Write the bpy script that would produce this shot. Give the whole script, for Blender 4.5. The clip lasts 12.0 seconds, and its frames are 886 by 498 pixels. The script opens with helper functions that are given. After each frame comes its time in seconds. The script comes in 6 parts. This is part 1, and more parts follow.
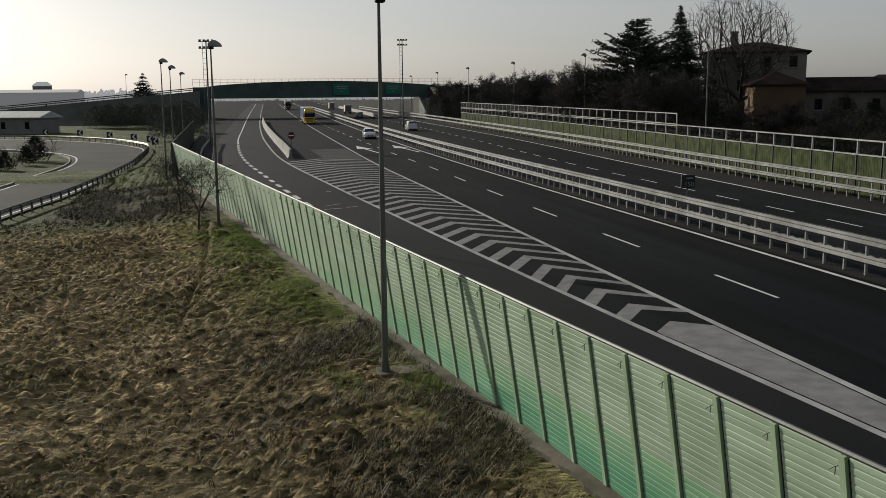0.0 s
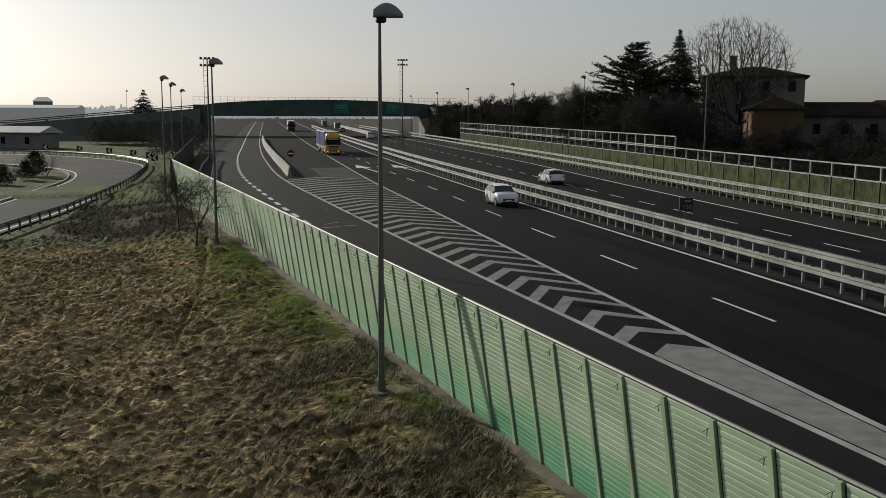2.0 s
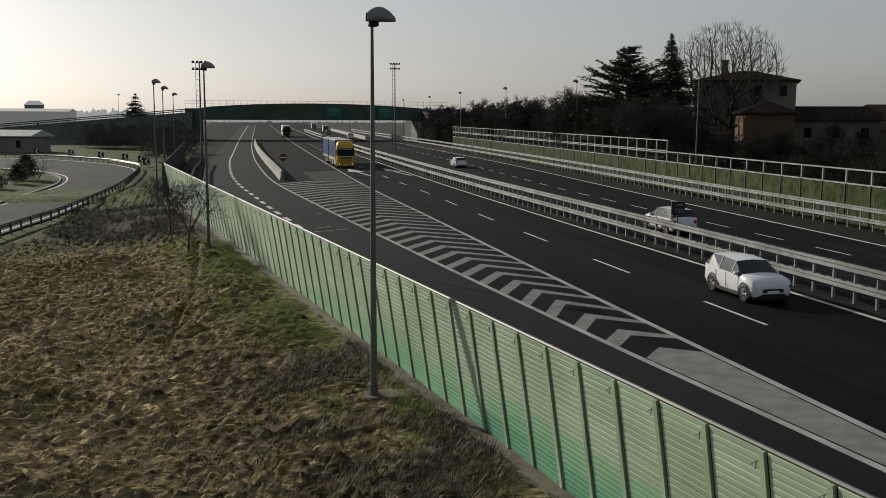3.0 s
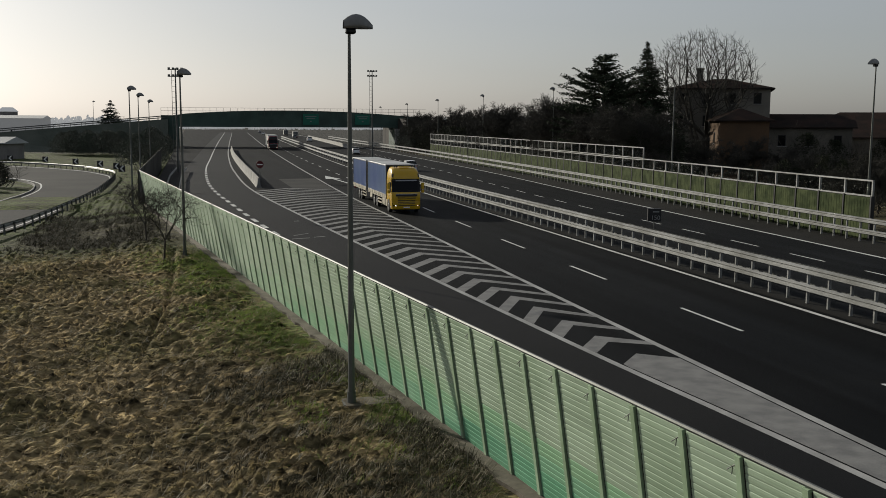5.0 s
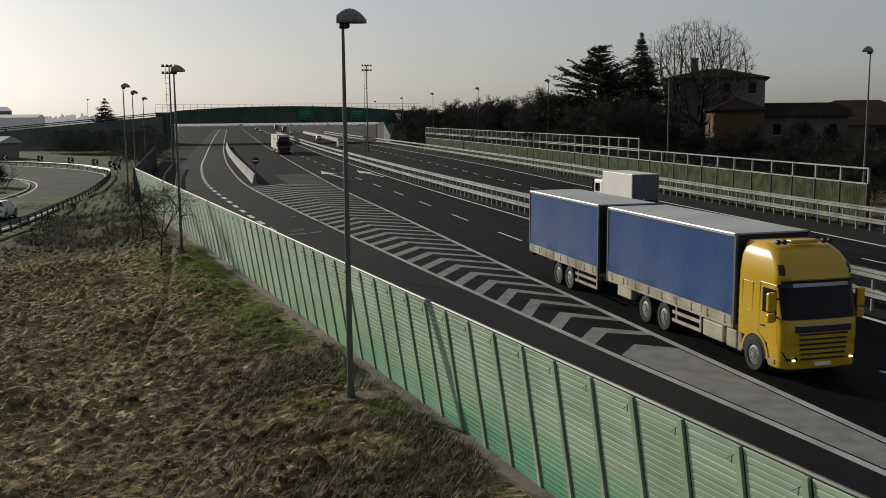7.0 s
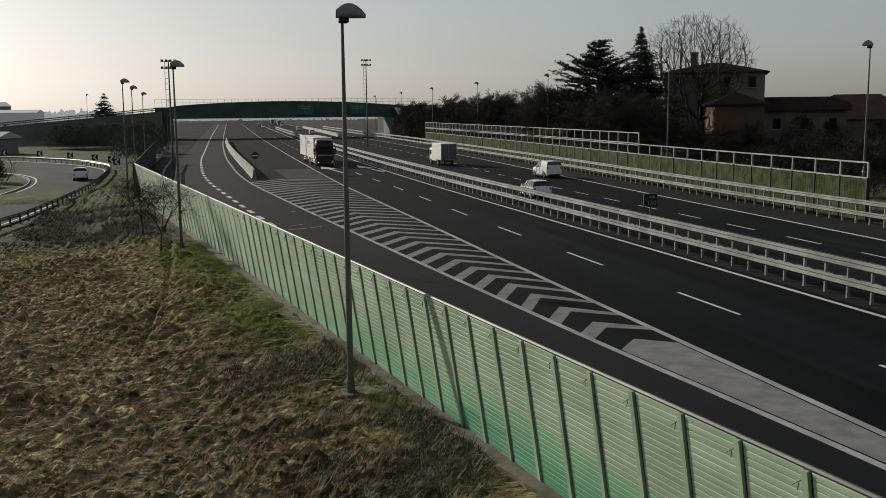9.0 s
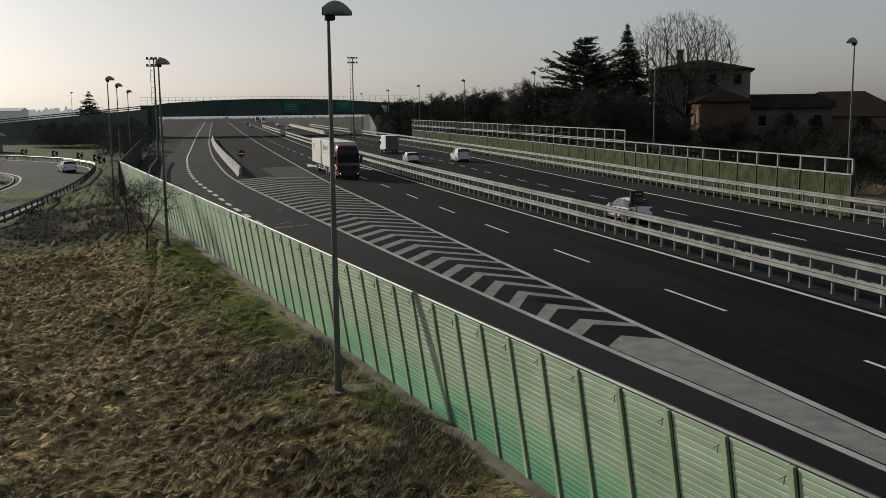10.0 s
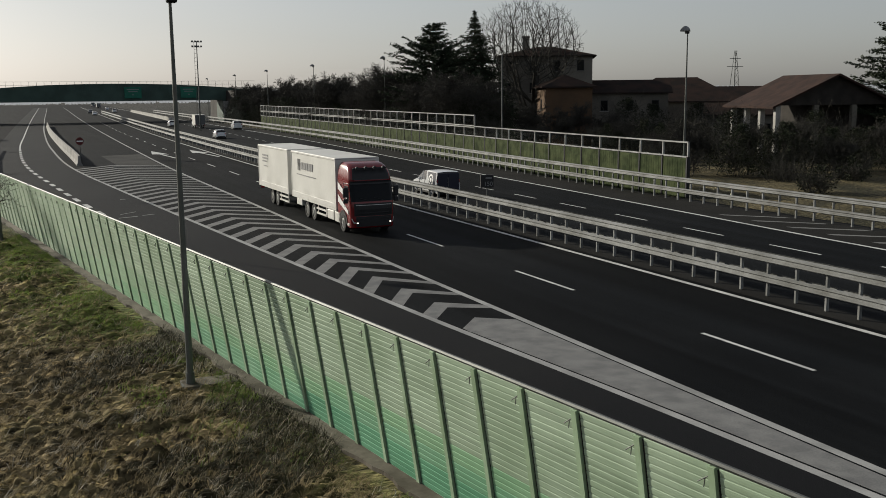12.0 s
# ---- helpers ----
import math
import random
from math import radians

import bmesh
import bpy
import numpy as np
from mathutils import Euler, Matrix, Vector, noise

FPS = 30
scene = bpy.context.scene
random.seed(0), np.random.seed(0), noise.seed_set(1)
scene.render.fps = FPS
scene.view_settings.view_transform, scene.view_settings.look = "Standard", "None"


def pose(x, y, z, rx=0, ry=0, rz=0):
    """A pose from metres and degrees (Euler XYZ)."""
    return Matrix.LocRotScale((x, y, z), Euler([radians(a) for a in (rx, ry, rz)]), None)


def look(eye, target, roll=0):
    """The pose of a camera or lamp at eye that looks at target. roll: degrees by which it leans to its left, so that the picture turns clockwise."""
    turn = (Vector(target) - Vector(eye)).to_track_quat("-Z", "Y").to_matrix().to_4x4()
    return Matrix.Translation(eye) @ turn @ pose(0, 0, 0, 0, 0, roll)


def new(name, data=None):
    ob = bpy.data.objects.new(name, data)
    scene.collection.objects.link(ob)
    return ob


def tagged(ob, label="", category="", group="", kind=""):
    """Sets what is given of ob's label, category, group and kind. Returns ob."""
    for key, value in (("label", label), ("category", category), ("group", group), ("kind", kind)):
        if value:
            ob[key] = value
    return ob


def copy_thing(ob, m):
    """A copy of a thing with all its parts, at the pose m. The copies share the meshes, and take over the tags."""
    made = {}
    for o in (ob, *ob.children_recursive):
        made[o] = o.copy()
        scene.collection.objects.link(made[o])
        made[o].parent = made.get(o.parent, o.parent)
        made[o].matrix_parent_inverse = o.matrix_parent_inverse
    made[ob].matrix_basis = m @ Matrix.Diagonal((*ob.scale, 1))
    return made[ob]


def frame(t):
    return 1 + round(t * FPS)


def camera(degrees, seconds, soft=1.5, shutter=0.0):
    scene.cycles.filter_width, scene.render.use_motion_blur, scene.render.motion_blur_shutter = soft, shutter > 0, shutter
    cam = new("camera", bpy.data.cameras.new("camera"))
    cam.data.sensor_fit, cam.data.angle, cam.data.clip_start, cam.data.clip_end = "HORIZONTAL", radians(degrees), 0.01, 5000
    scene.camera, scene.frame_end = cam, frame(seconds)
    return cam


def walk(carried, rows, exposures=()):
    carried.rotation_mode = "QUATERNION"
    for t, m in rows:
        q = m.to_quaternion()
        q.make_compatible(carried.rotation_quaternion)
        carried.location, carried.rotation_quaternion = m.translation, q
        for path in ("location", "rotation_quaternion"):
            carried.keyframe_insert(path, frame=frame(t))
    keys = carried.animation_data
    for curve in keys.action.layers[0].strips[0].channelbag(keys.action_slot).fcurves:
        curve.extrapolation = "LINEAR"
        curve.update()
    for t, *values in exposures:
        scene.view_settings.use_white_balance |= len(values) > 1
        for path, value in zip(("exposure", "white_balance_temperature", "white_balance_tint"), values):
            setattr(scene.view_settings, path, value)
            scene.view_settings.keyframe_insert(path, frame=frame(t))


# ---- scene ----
cam = camera(49.3, 12.0, soft=0.75, shutter=0.06)
EYE = (0.0, 0.0, 7.48)


def aim(yaw, pitch, roll):
    return pose(*EYE, 90 + pitch, 0, yaw) @ pose(0, 0, 0, 0, 0, roll)


PATH = [(t, aim(y, p, r)) for t, y, p, r in (
    (0.0, -12.73, -9.27, -0.49), (0.5, -12.76, -9.24, -0.53), (1.0, -12.64, -8.83, -0.19), (1.5, -12.64, -8.76, 0.00),
    (2.0, -12.86, -8.10, 0.22), (2.5, -12.97, -7.82, 0.32), (3.0, -13.31, -7.87, 0.26), (5.0, -14.65, -7.44, 0.33),
    (5.5, -14.99, -7.45, 0.29), (6.0, -15.07, -7.51, 0.29), (6.5, -14.92, -7.81, -0.14), (7.0, -14.83, -7.82, -0.46),
    (9.0, -14.84, -8.13, -0.54), (9.5, -15.02, -8.14, -0.44), (10.0, -15.61, -8.28, -0.61), (10.5, -16.50, -8.51, -0.55),
    (11.0, -18.41, -8.76, -0.55), (11.5, -21.07, -9.01, -0.46), (12.0, -24.37, -9.22, -0.61))]
walk(cam, PATH, exposures=[(0.0, 0.06), (0.5, -0.12), (1.5, 0.0), (10.5, -0.02), (12.0, 0.18)])

# ---- light ----
SUN_DIR = Vector((-0.48, 0.87, 0.35)).normalized()
world = bpy.data.worlds.new("sky")
scene.world = world
world.use_nodes = True
wn = world.node_tree.nodes
sky = wn.new("ShaderNodeTexSky")
sky.sky_type = "NISHITA"
sky.sun_disc = False
sky.sun_elevation = math.asin(SUN_DIR.z)
sky.sun_rotation = math.atan2(SUN_DIR.x, SUN_DIR.y)
sky.air_density = 1.0
sky.dust_density = 1.6
sky.ozone_density = 2.5
haze = wn.new("ShaderNodeHueSaturation")
haze.inputs["Saturation"].default_value = 0.5
wn["Background"].inputs["Strength"].default_value = 0.154
world.node_tree.links.new(sky.outputs[0], haze.inputs["Color"])
veil = wn.new("ShaderNodeGamma")
veil.inputs["Gamma"].default_value = 0.64
world.node_tree.links.new(haze.outputs["Color"], veil.inputs["Color"])
tint = wn.new("ShaderNodeMix")
tint.data_type = "RGBA"
tint.blend_type = "MULTIPLY"
tint.inputs["Factor"].default_value = 1.0
tint.inputs["B"].default_value = (0.978, 0.985, 1.0, 1)
world.node_tree.links.new(veil.outputs["Color"], tint.inputs["A"])
world.node_tree.links.new(tint.outputs["Result"], wn["Background"].inputs["Color"])
sun = new("sun", bpy.data.lights.new("sun", "SUN"))
sun.data.energy = 4.6
sun.data.angle = radians(0.8)
sun.data.color = (1.0, 0.94, 0.80)
sun.matrix_world = look(SUN_DIR * 50, (0, 0, 0))


# ---- materials ----
def shade(name, color, rough=0.7, metal=0.0, noise_scale=0.0, vary=0.0, second=None, bump=0.0, fine=0.0, rnd=0.0, glass=0.0, emit=0.0, gloss=0.3, streak=False):
    """A surface with stains at one scale, grain at another, relief, and a change from piece to piece."""
    m = bpy.data.materials.new(name)
    m.use_nodes = True
    nt = m.node_tree
    b = nt.nodes["Principled BSDF"]
    b.inputs["Roughness"].default_value = rough
    b.inputs["Metallic"].default_value = metal
    b.inputs["Specular IOR Level"].default_value = gloss
    b.inputs["Base Color"].default_value = (*color, 1)
    if emit:
        b.inputs["Emission Color"].default_value = (*color, 1)
        b.inputs["Emission Strength"].default_value = emit
    if glass:
        b.inputs["Transmission Weight"].default_value = glass
    if noise_scale:
        co = nt.nodes.new("ShaderNodeTexCoord")
        geo = nt.nodes.new("ShaderNodeNewGeometry")
        n1 = nt.nodes.new("ShaderNodeTexNoise")
        n1.inputs["Scale"].default_value = noise_scale
        n1.inputs["Detail"].default_value = 6
        nt.links.new(geo.outputs["Position"], n1.inputs["Vector"])
        n2 = nt.nodes.new("ShaderNodeTexNoise")
        n2.inputs["Scale"].default_value = fine or noise_scale * 14
        n2.inputs["Detail"].default_value = 3
        if streak:
            mp = nt.nodes.new("ShaderNodeMapping")
            mp.inputs["Scale"].default_value = (0.05, 0.05, 2.5)
            nt.links.new(geo.outputs["Position"], mp.inputs["Vector"])
            nt.links.new(mp.outputs["Vector"], n2.inputs["Vector"])
        else:
            nt.links.new(geo.outputs["Position"], n2.inputs["Vector"])
        mix = nt.nodes.new("ShaderNodeMix")
        mix.data_type = "RGBA"
        mix.inputs["A"].default_value = (*color, 1)
        mix.inputs["B"].default_value = (*(second or [c * (1 - vary) for c in color]), 1)
        ramp = nt.nodes.new("ShaderNodeMapRange")
        ramp.inputs["From Min"].default_value = 0.38
        ramp.inputs["From Max"].default_value = 0.64
        nt.links.new(n1.outputs["Fac"], ramp.inputs["Value"])
        nt.links.new(ramp.outputs["Result"], mix.inputs["Factor"])
        val = nt.nodes.new("ShaderNodeHueSaturation")
        nt.links.new(mix.outputs["Result"], val.inputs["Color"])
        mr = nt.nodes.new("ShaderNodeMapRange")
        mr.inputs["To Min"].default_value = 1 - vary * 0.6
        mr.inputs["To Max"].default_value = 1 + vary * 0.6
        nt.links.new(n2.outputs["Fac"], mr.inputs["Value"])
        last = mr.outputs["Result"]
        if rnd:
            oi = nt.nodes.new("ShaderNodeObjectInfo")
            add = nt.nodes.new("ShaderNodeMath")
            add.operation = "MULTIPLY_ADD"
            add.inputs[1].default_value = rnd
            nt.links.new(oi.outputs["Random"], add.inputs[0])
            nt.links.new(last, add.inputs[2])
            last = add.outputs[0]
        nt.links.new(last, val.inputs["Value"])
        nt.links.new(val.outputs["Color"], b.inputs["Base Color"])
        if bump:
            bp = nt.nodes.new("ShaderNodeBump")
            bp.inputs["Strength"].default_value = bump
            bp.inputs["Distance"].default_value = 0.02
            nt.links.new(n2.outputs["Fac"], bp.inputs["Height"])
            nt.links.new(bp.outputs["Normal"], b.inputs["Normal"])
    return m




def asphalt_material():
    """Dark asphalt with long wheel tracks, patches and grain."""
    m = shade("asphalt", (0.0032, 0.0038, 0.0044), 0.75, 0, 0.12, 0.35, (0.006, 0.0066, 0.0072), 0.5, 40, gloss=0.035)
    nt = m.node_tree
    b = nt.nodes["Principled BSDF"]
    src = b.inputs["Base Color"].links[0].from_socket
    geo = nt.nodes.new("ShaderNodeNewGeometry")
    mp = nt.nodes.new("ShaderNodeMapping")
    mp.inputs["Scale"].default_value = (0.9, 0.012, 1)
    nt.links.new(geo.outputs["Position"], mp.inputs["Vector"])
    n = nt.nodes.new("ShaderNodeTexNoise")
    n.inputs["Scale"].default_value = 1.0
    n.inputs["Detail"].default_value = 5
    nt.links.new(mp.outputs["Vector"], n.inputs["Vector"])
    r = nt.nodes.new("ShaderNodeMapRange")
    r.inputs["From Min"].default_value, r.inputs["From Max"].default_value = 0.35, 0.65
    r.inputs["To Min"].default_value, r.inputs["To Max"].default_value = 0.55, 1.75
    nt.links.new(n.outputs["Fac"], r.inputs["Value"])
    hs = nt.nodes.new("ShaderNodeHueSaturation")
    nt.links.new(src, hs.inputs["Color"])
    nt.links.new(r.outputs["Result"], hs.inputs["Value"])
    nt.links.new(hs.outputs["Color"], b.inputs["Base Color"])
    return m


M_ASPHALT = asphalt_material()
M_ASPHALT_OLD = shade("asphalt_worn", (0.0408, 0.0408, 0.0408), 0.9, 0, 0.15, 0.45, (0.0544, 0.0536, 0.051), 0.5, 40, gloss=0.05)
M_SHOULDER = shade("grey_shoulder", (0.0208, 0.0203, 0.0187), 0.85, 0, 0.2, 0.4, (0.0146, 0.014, 0.013), 0.5, 30, gloss=0.05)
M_EXIT = shade("exit_asphalt", (0.0085, 0.0088, 0.0095), 0.68, 0, 0.1, 0.4, (0.013, 0.013, 0.013), 0.5, 35, gloss=0.05)
M_PAINT = shade("road_paint", (0.546, 0.546, 0.528), 0.6, 0, 0.8, 0.3, (0.396, 0.396, 0.387), 0.3, 25)
M_PAINT_AGED = shade("road_paint_aged", (0.344, 0.344, 0.336), 0.65, 0, 0.6, 0.35, (0.226, 0.226, 0.219), 0.3, 22, gloss=0.1)
M_FOOTING = shade("dirty_footing", (0.144, 0.126, 0.099), 0.95, 0, 0.8, 0.5, (0.051, 0.0432, 0.0288), 0.5, 9)
M_PAINT_WORN = shade("road_paint_worn", (0.19, 0.19, 0.185), 0.7, 0, 1.6, 0.4, (0.135, 0.135, 0.134), 0.3, 20, gloss=0.1)
M_STEEL = shade("galvanised_steel", (0.238, 0.241, 0.238), 0.55, 0.3, 0.7, 0.35, (0.144, 0.144, 0.137), 0.1, 9)
M_STEEL_DARK = shade("dull_steel", (0.10, 0.105, 0.10), 0.55, 0.3, 0.8, 0.3, None, 0.1, 9)
M_POLE = shade("lamp_steel", (0.115, 0.12, 0.11), 0.6, 0.2, 0.8, 0.3, (0.08, 0.085, 0.075), 0.1, 9)
M_CONCRETE = shade("concrete", (0.306, 0.297, 0.281), 0.9, 0, 0.5, 0.35, (0.204, 0.2, 0.187), 0.3, 14)
M_PALE = shade("pale_green_panel", (0.332, 0.422, 0.31), 0.5, 0, 0.5, 0.6, (0.243, 0.327, 0.222), 0.1, 7, 0.1, streak=True)
M_MID = shade("green_panel", (0.193, 0.37, 0.235), 0.5, 0, 0.5, 0.35, (0.143, 0.319, 0.185), 0.1, 7, 0.1, streak=True)
M_DEEP = shade("deep_green_panel", (0.126, 0.311, 0.189), 0.5, 0, 0.5, 0.35, (0.0924, 0.26, 0.151), 0.1, 7, 0.1, streak=True)
M_LIGHT = shade("light_green_panel", (0.237, 0.403, 0.244), 0.5, 0, 0.5, 0.3, (0.181, 0.344, 0.197), 0.1, 7, 0.1, streak=True)
M_SOFT = shade("soft_green_panel", (0.291, 0.412, 0.278), 0.5, 0, 0.5, 0.45, (0.22, 0.338, 0.209), 0.1, 7, 0.1, streak=True)
M_POST = shade("green_post", (0.336, 0.445, 0.302), 0.5, 0, 0.6, 0.2, (0.235, 0.319, 0.202), 0.1, 9, 0.1)


def field_material():
    """Matted straw with a greener strip along the wall and patches of dark weeds."""
    m = bpy.data.materials.new("dry_field")
    m.use_nodes = True
    nt = m.node_tree
    lk = nt.links.new
    b = nt.nodes["Principled BSDF"]
    b.inputs["Roughness"].default_value = 0.95
    b.inputs["Specular IOR Level"].default_value = 0.15
    geo = nt.nodes.new("ShaderNodeNewGeometry")

    def tex(scale, detail=5, stretch=(1, 1, 1)):
        mp = nt.nodes.new("ShaderNodeMapping")
        mp.inputs["Scale"].default_value = stretch
        lk(geo.outputs["Position"], mp.inputs["Vector"])
        n = nt.nodes.new("ShaderNodeTexNoise")
        n.inputs["Scale"].default_value = scale
        n.inputs["Detail"].default_value = detail
        lk(mp.outputs["Vector"], n.inputs["Vector"])
        return n.outputs["Fac"]

    def ramp(v, a, z):
        r = nt.nodes.new("ShaderNodeMapRange")
        r.inputs["From Min"].default_value, r.inputs["From Max"].default_value = a, z
        lk(v, r.inputs["Value"])
        return r.outputs["Result"]

    def mix(f, a, z):
        x = nt.nodes.new("ShaderNodeMix")
        x.data_type = "RGBA"
        for key, v in (("Factor", f), ("A", a), ("B", z)):
            if isinstance(v, tuple):
                x.inputs[key].default_value = (*v, 1)
            else:
                lk(v, x.inputs[key])
        return x.outputs["Result"]

    def calc(op, a, z):
        n = nt.nodes.new("ShaderNodeMath")
        n.operation = op
        for i, v in enumerate((a, z)):
            if isinstance(v, (int, float)):
                n.inputs[i].default_value = v
            else:
                lk(v, n.inputs[i])
        return n.outputs[0]
    xyz = nt.nodes.new("ShaderNodeSeparateXYZ")
    lk(geo.outputs["Position"], xyz.inputs[0])
    straw = mix(ramp(tex(1.2, 5), 0.35, 0.65), (0.42, 0.325, 0.175), (0.20, 0.15, 0.075))
    straw = mix(ramp(tex(0.18, 4), 0.42, 0.62), straw, (0.19, 0.16, 0.075))
    green = mix(ramp(tex(1.6, 5), 0.35, 0.65), (0.125, 0.175, 0.04), (0.16, 0.15, 0.055))
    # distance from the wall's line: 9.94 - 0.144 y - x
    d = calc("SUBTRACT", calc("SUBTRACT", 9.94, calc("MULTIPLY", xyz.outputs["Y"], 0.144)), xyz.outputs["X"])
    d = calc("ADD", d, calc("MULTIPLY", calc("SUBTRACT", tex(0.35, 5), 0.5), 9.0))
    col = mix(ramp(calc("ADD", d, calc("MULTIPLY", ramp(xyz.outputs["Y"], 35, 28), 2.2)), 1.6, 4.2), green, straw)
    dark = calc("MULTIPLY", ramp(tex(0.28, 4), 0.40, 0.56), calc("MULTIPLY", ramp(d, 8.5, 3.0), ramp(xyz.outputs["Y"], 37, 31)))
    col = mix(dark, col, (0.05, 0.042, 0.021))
    far = ramp(xyz.outputs["Y"], 60, 66)
    col = mix(far, col, mix(ramp(tex(0.4, 5), 0.4, 0.6), (0.085, 0.11, 0.028), (0.055, 0.06, 0.022)))
    bank = calc("MULTIPLY", ramp(xyz.outputs["Y"], 63, 69), ramp(calc("ADD", xyz.outputs["Y"], calc("MULTIPLY", tex(0.5, 4), 8.0)), 92, 86))
    col = mix(calc("MULTIPLY", bank, ramp(xyz.outputs["X"], -13, -10)), col, mix(ramp(tex(1.0, 5), 0.4, 0.6), (0.045, 0.04, 0.022), (0.075, 0.068, 0.032)))
    right = ramp(xyz.outputs["X"], 20, 24)
    col = mix(right, col, mix(ramp(tex(0.25, 6), 0.42, 0.6), (0.135, 0.112, 0.06), (0.045, 0.042, 0.024)))
    # grey of the lanes and the bridge's shade, both put into the ground colour
    col = mix(ramp(xyz.outputs["Y"], 262, 290), col, mix(ramp(tex(0.05, 4), 0.4, 0.6), (0.045, 0.045, 0.04), (0.03, 0.03, 0.027)))
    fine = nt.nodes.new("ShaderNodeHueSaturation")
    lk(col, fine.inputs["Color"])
    # colour darkens in the bump's hollows: crevice shade put into the straw
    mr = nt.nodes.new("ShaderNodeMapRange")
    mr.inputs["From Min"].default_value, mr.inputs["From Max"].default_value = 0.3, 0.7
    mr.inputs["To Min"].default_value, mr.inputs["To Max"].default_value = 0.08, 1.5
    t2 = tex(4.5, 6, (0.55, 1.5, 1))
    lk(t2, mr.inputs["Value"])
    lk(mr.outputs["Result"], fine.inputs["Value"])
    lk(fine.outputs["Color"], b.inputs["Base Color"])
    bp = nt.nodes.new("ShaderNodeBump")
    bp.inputs["Strength"].default_value = 1.0
    bp.inputs["Distance"].default_value = 0.3
    lk(t2, bp.inputs["Height"])
    lk(bp.outputs["Normal"], b.inputs["Normal"])
    return m


M_SOIL = field_material()
M_DARK = shade("dark_foliage", (0.055, 0.0651, 0.051), 0.95, 0, 0.15, 0.5, (0.077, 0.0856, 0.068), 0.5, 4)
M_GREENWALL = shade("mossy_panel", (0.0562, 0.0696, 0.0291), 0.9, 0, 1.1, 0.6, (0.0216, 0.0318, 0.0115), 0.3, 6, 0.12, gloss=0.1)
M_BRIDGE = shade("bridge_green", (0.05, 0.085, 0.07), 0.7, 0, 0.3, 0.3, None, 0.1, 6)
M_WHITE = shade("white_paint", (0.75, 0.75, 0.74), 0.35, 0, 0.6, 0.08)


M_STRAW = shade("straw_blades", (0.324, 0.259, 0.146), 0.9, 0, 0.9, 0.3, (0.162, 0.121, 0.0607))
M_BLADE = shade("green_blades", (0.194, 0.27, 0.0486), 0.9, 0, 0.6, 0.3, (0.108, 0.14, 0.0432))
M_BLEACH = shade("bleached_stalks", (0.4, 0.36, 0.272), 0.8, 0, 1.2, 0.3, (0.272, 0.232, 0.16))
M_WEED = shade("dark_weeds", (0.0396, 0.033, 0.0108), 0.95, 0, 2.5, 0.4, (0.0163, 0.0184, 0.0054))


def let_light_through(m, share):
    """Thin blades pass some of the sun's light on."""
    nt = m.node_tree
    b = nt.nodes["Principled BSDF"]
    tr = nt.nodes.new("ShaderNodeBsdfTranslucent")
    mx = nt.nodes.new("ShaderNodeMixShader")
    mx.inputs[0].default_value = share
    nt.links.new(b.inputs["Base Color"].links[0].from_socket, tr.inputs["Color"])
    nt.links.new(b.outputs[0], mx.inputs[1])
    nt.links.new(tr.outputs[0], mx.inputs[2])
    nt.links.new(mx.outputs[0], nt.nodes["Material Output"].inputs["Surface"])


let_light_through(M_BLADE, 0.5)
let_light_through(M_STRAW, 0.35)
M_BARK = shade("bark", (0.055, 0.045, 0.036), 0.95, 0, 1.5, 0.3)
M_TWIG = shade("twigs", (0.06, 0.056, 0.048), 0.95, 0, 0.3, 0.3, (0.04, 0.038, 0.033), gloss=0.1)
M_NEEDLE = shade("needles", (0.022, 0.034, 0.018), 0.9, 0, 0.6, 0.4, (0.032, 0.042, 0.022))
# leaf colour paled to stand in for haze over the far shrubs
M_THICKET = shade("hazed_thicket_leaves", (0.068, 0.082, 0.063), 0.95, 0, 0.3, 0.4, (0.096, 0.102, 0.081))
M_LEAF = shade("evergreen_leaves", (0.022, 0.028, 0.016), 0.95, 0, 0.6, 0.4, (0.03, 0.032, 0.02), gloss=0.1)
M_STUCCO = shade("brown_stucco", (0.14, 0.128, 0.108), 0.95, 0, 0.3, 0.3, (0.09, 0.083, 0.07), 0.2, 6)
M_VILLA = shade("grey_villa_stucco", (0.21, 0.195, 0.165), 0.95, 0, 0.3, 0.3, (0.15, 0.14, 0.12), 0.2, 6)
M_ORANGE = shade("orange_stucco", (0.114, 0.069, 0.039), 0.95, 0, 0.3, 0.3, (0.084, 0.054, 0.033), 0.2, 6)
M_ROOF = shade("clay_roof", (0.042, 0.030, 0.026), 0.95, 0, 0.5, 0.35, (0.028, 0.024, 0.022), 0.4, 5, gloss=0.0)
M_CLAY = shade("red_clay_tiles", (0.045, 0.027, 0.0216), 0.9, 0, 0.8, 0.4, (0.027, 0.018, 0.0156), 0.5, 7, gloss=0.1)
M_DARKWOOD = shade("dark_boards", (0.035, 0.03, 0.026), 0.9, 0, 0.8, 0.4)
M_HUTROOF = shade("pale_sheet_roof", (0.40, 0.41, 0.41), 0.7, 0, 0.3, 0.2)
M_HUT = shade("hut_wall", (0.20, 0.19, 0.18), 0.85, 0, 0.4, 0.2)
M_GLASS = shade("dark_glass", (0.004, 0.005, 0.006), 0.1, gloss=0.12)
M_CLEAR = shade("clear_panel", (0.86, 0.90, 0.88), 0.0, glass=1.0, gloss=0.2)
M_CLEAR.node_tree.nodes["Principled BSDF"].inputs["IOR"].default_value = 1.08
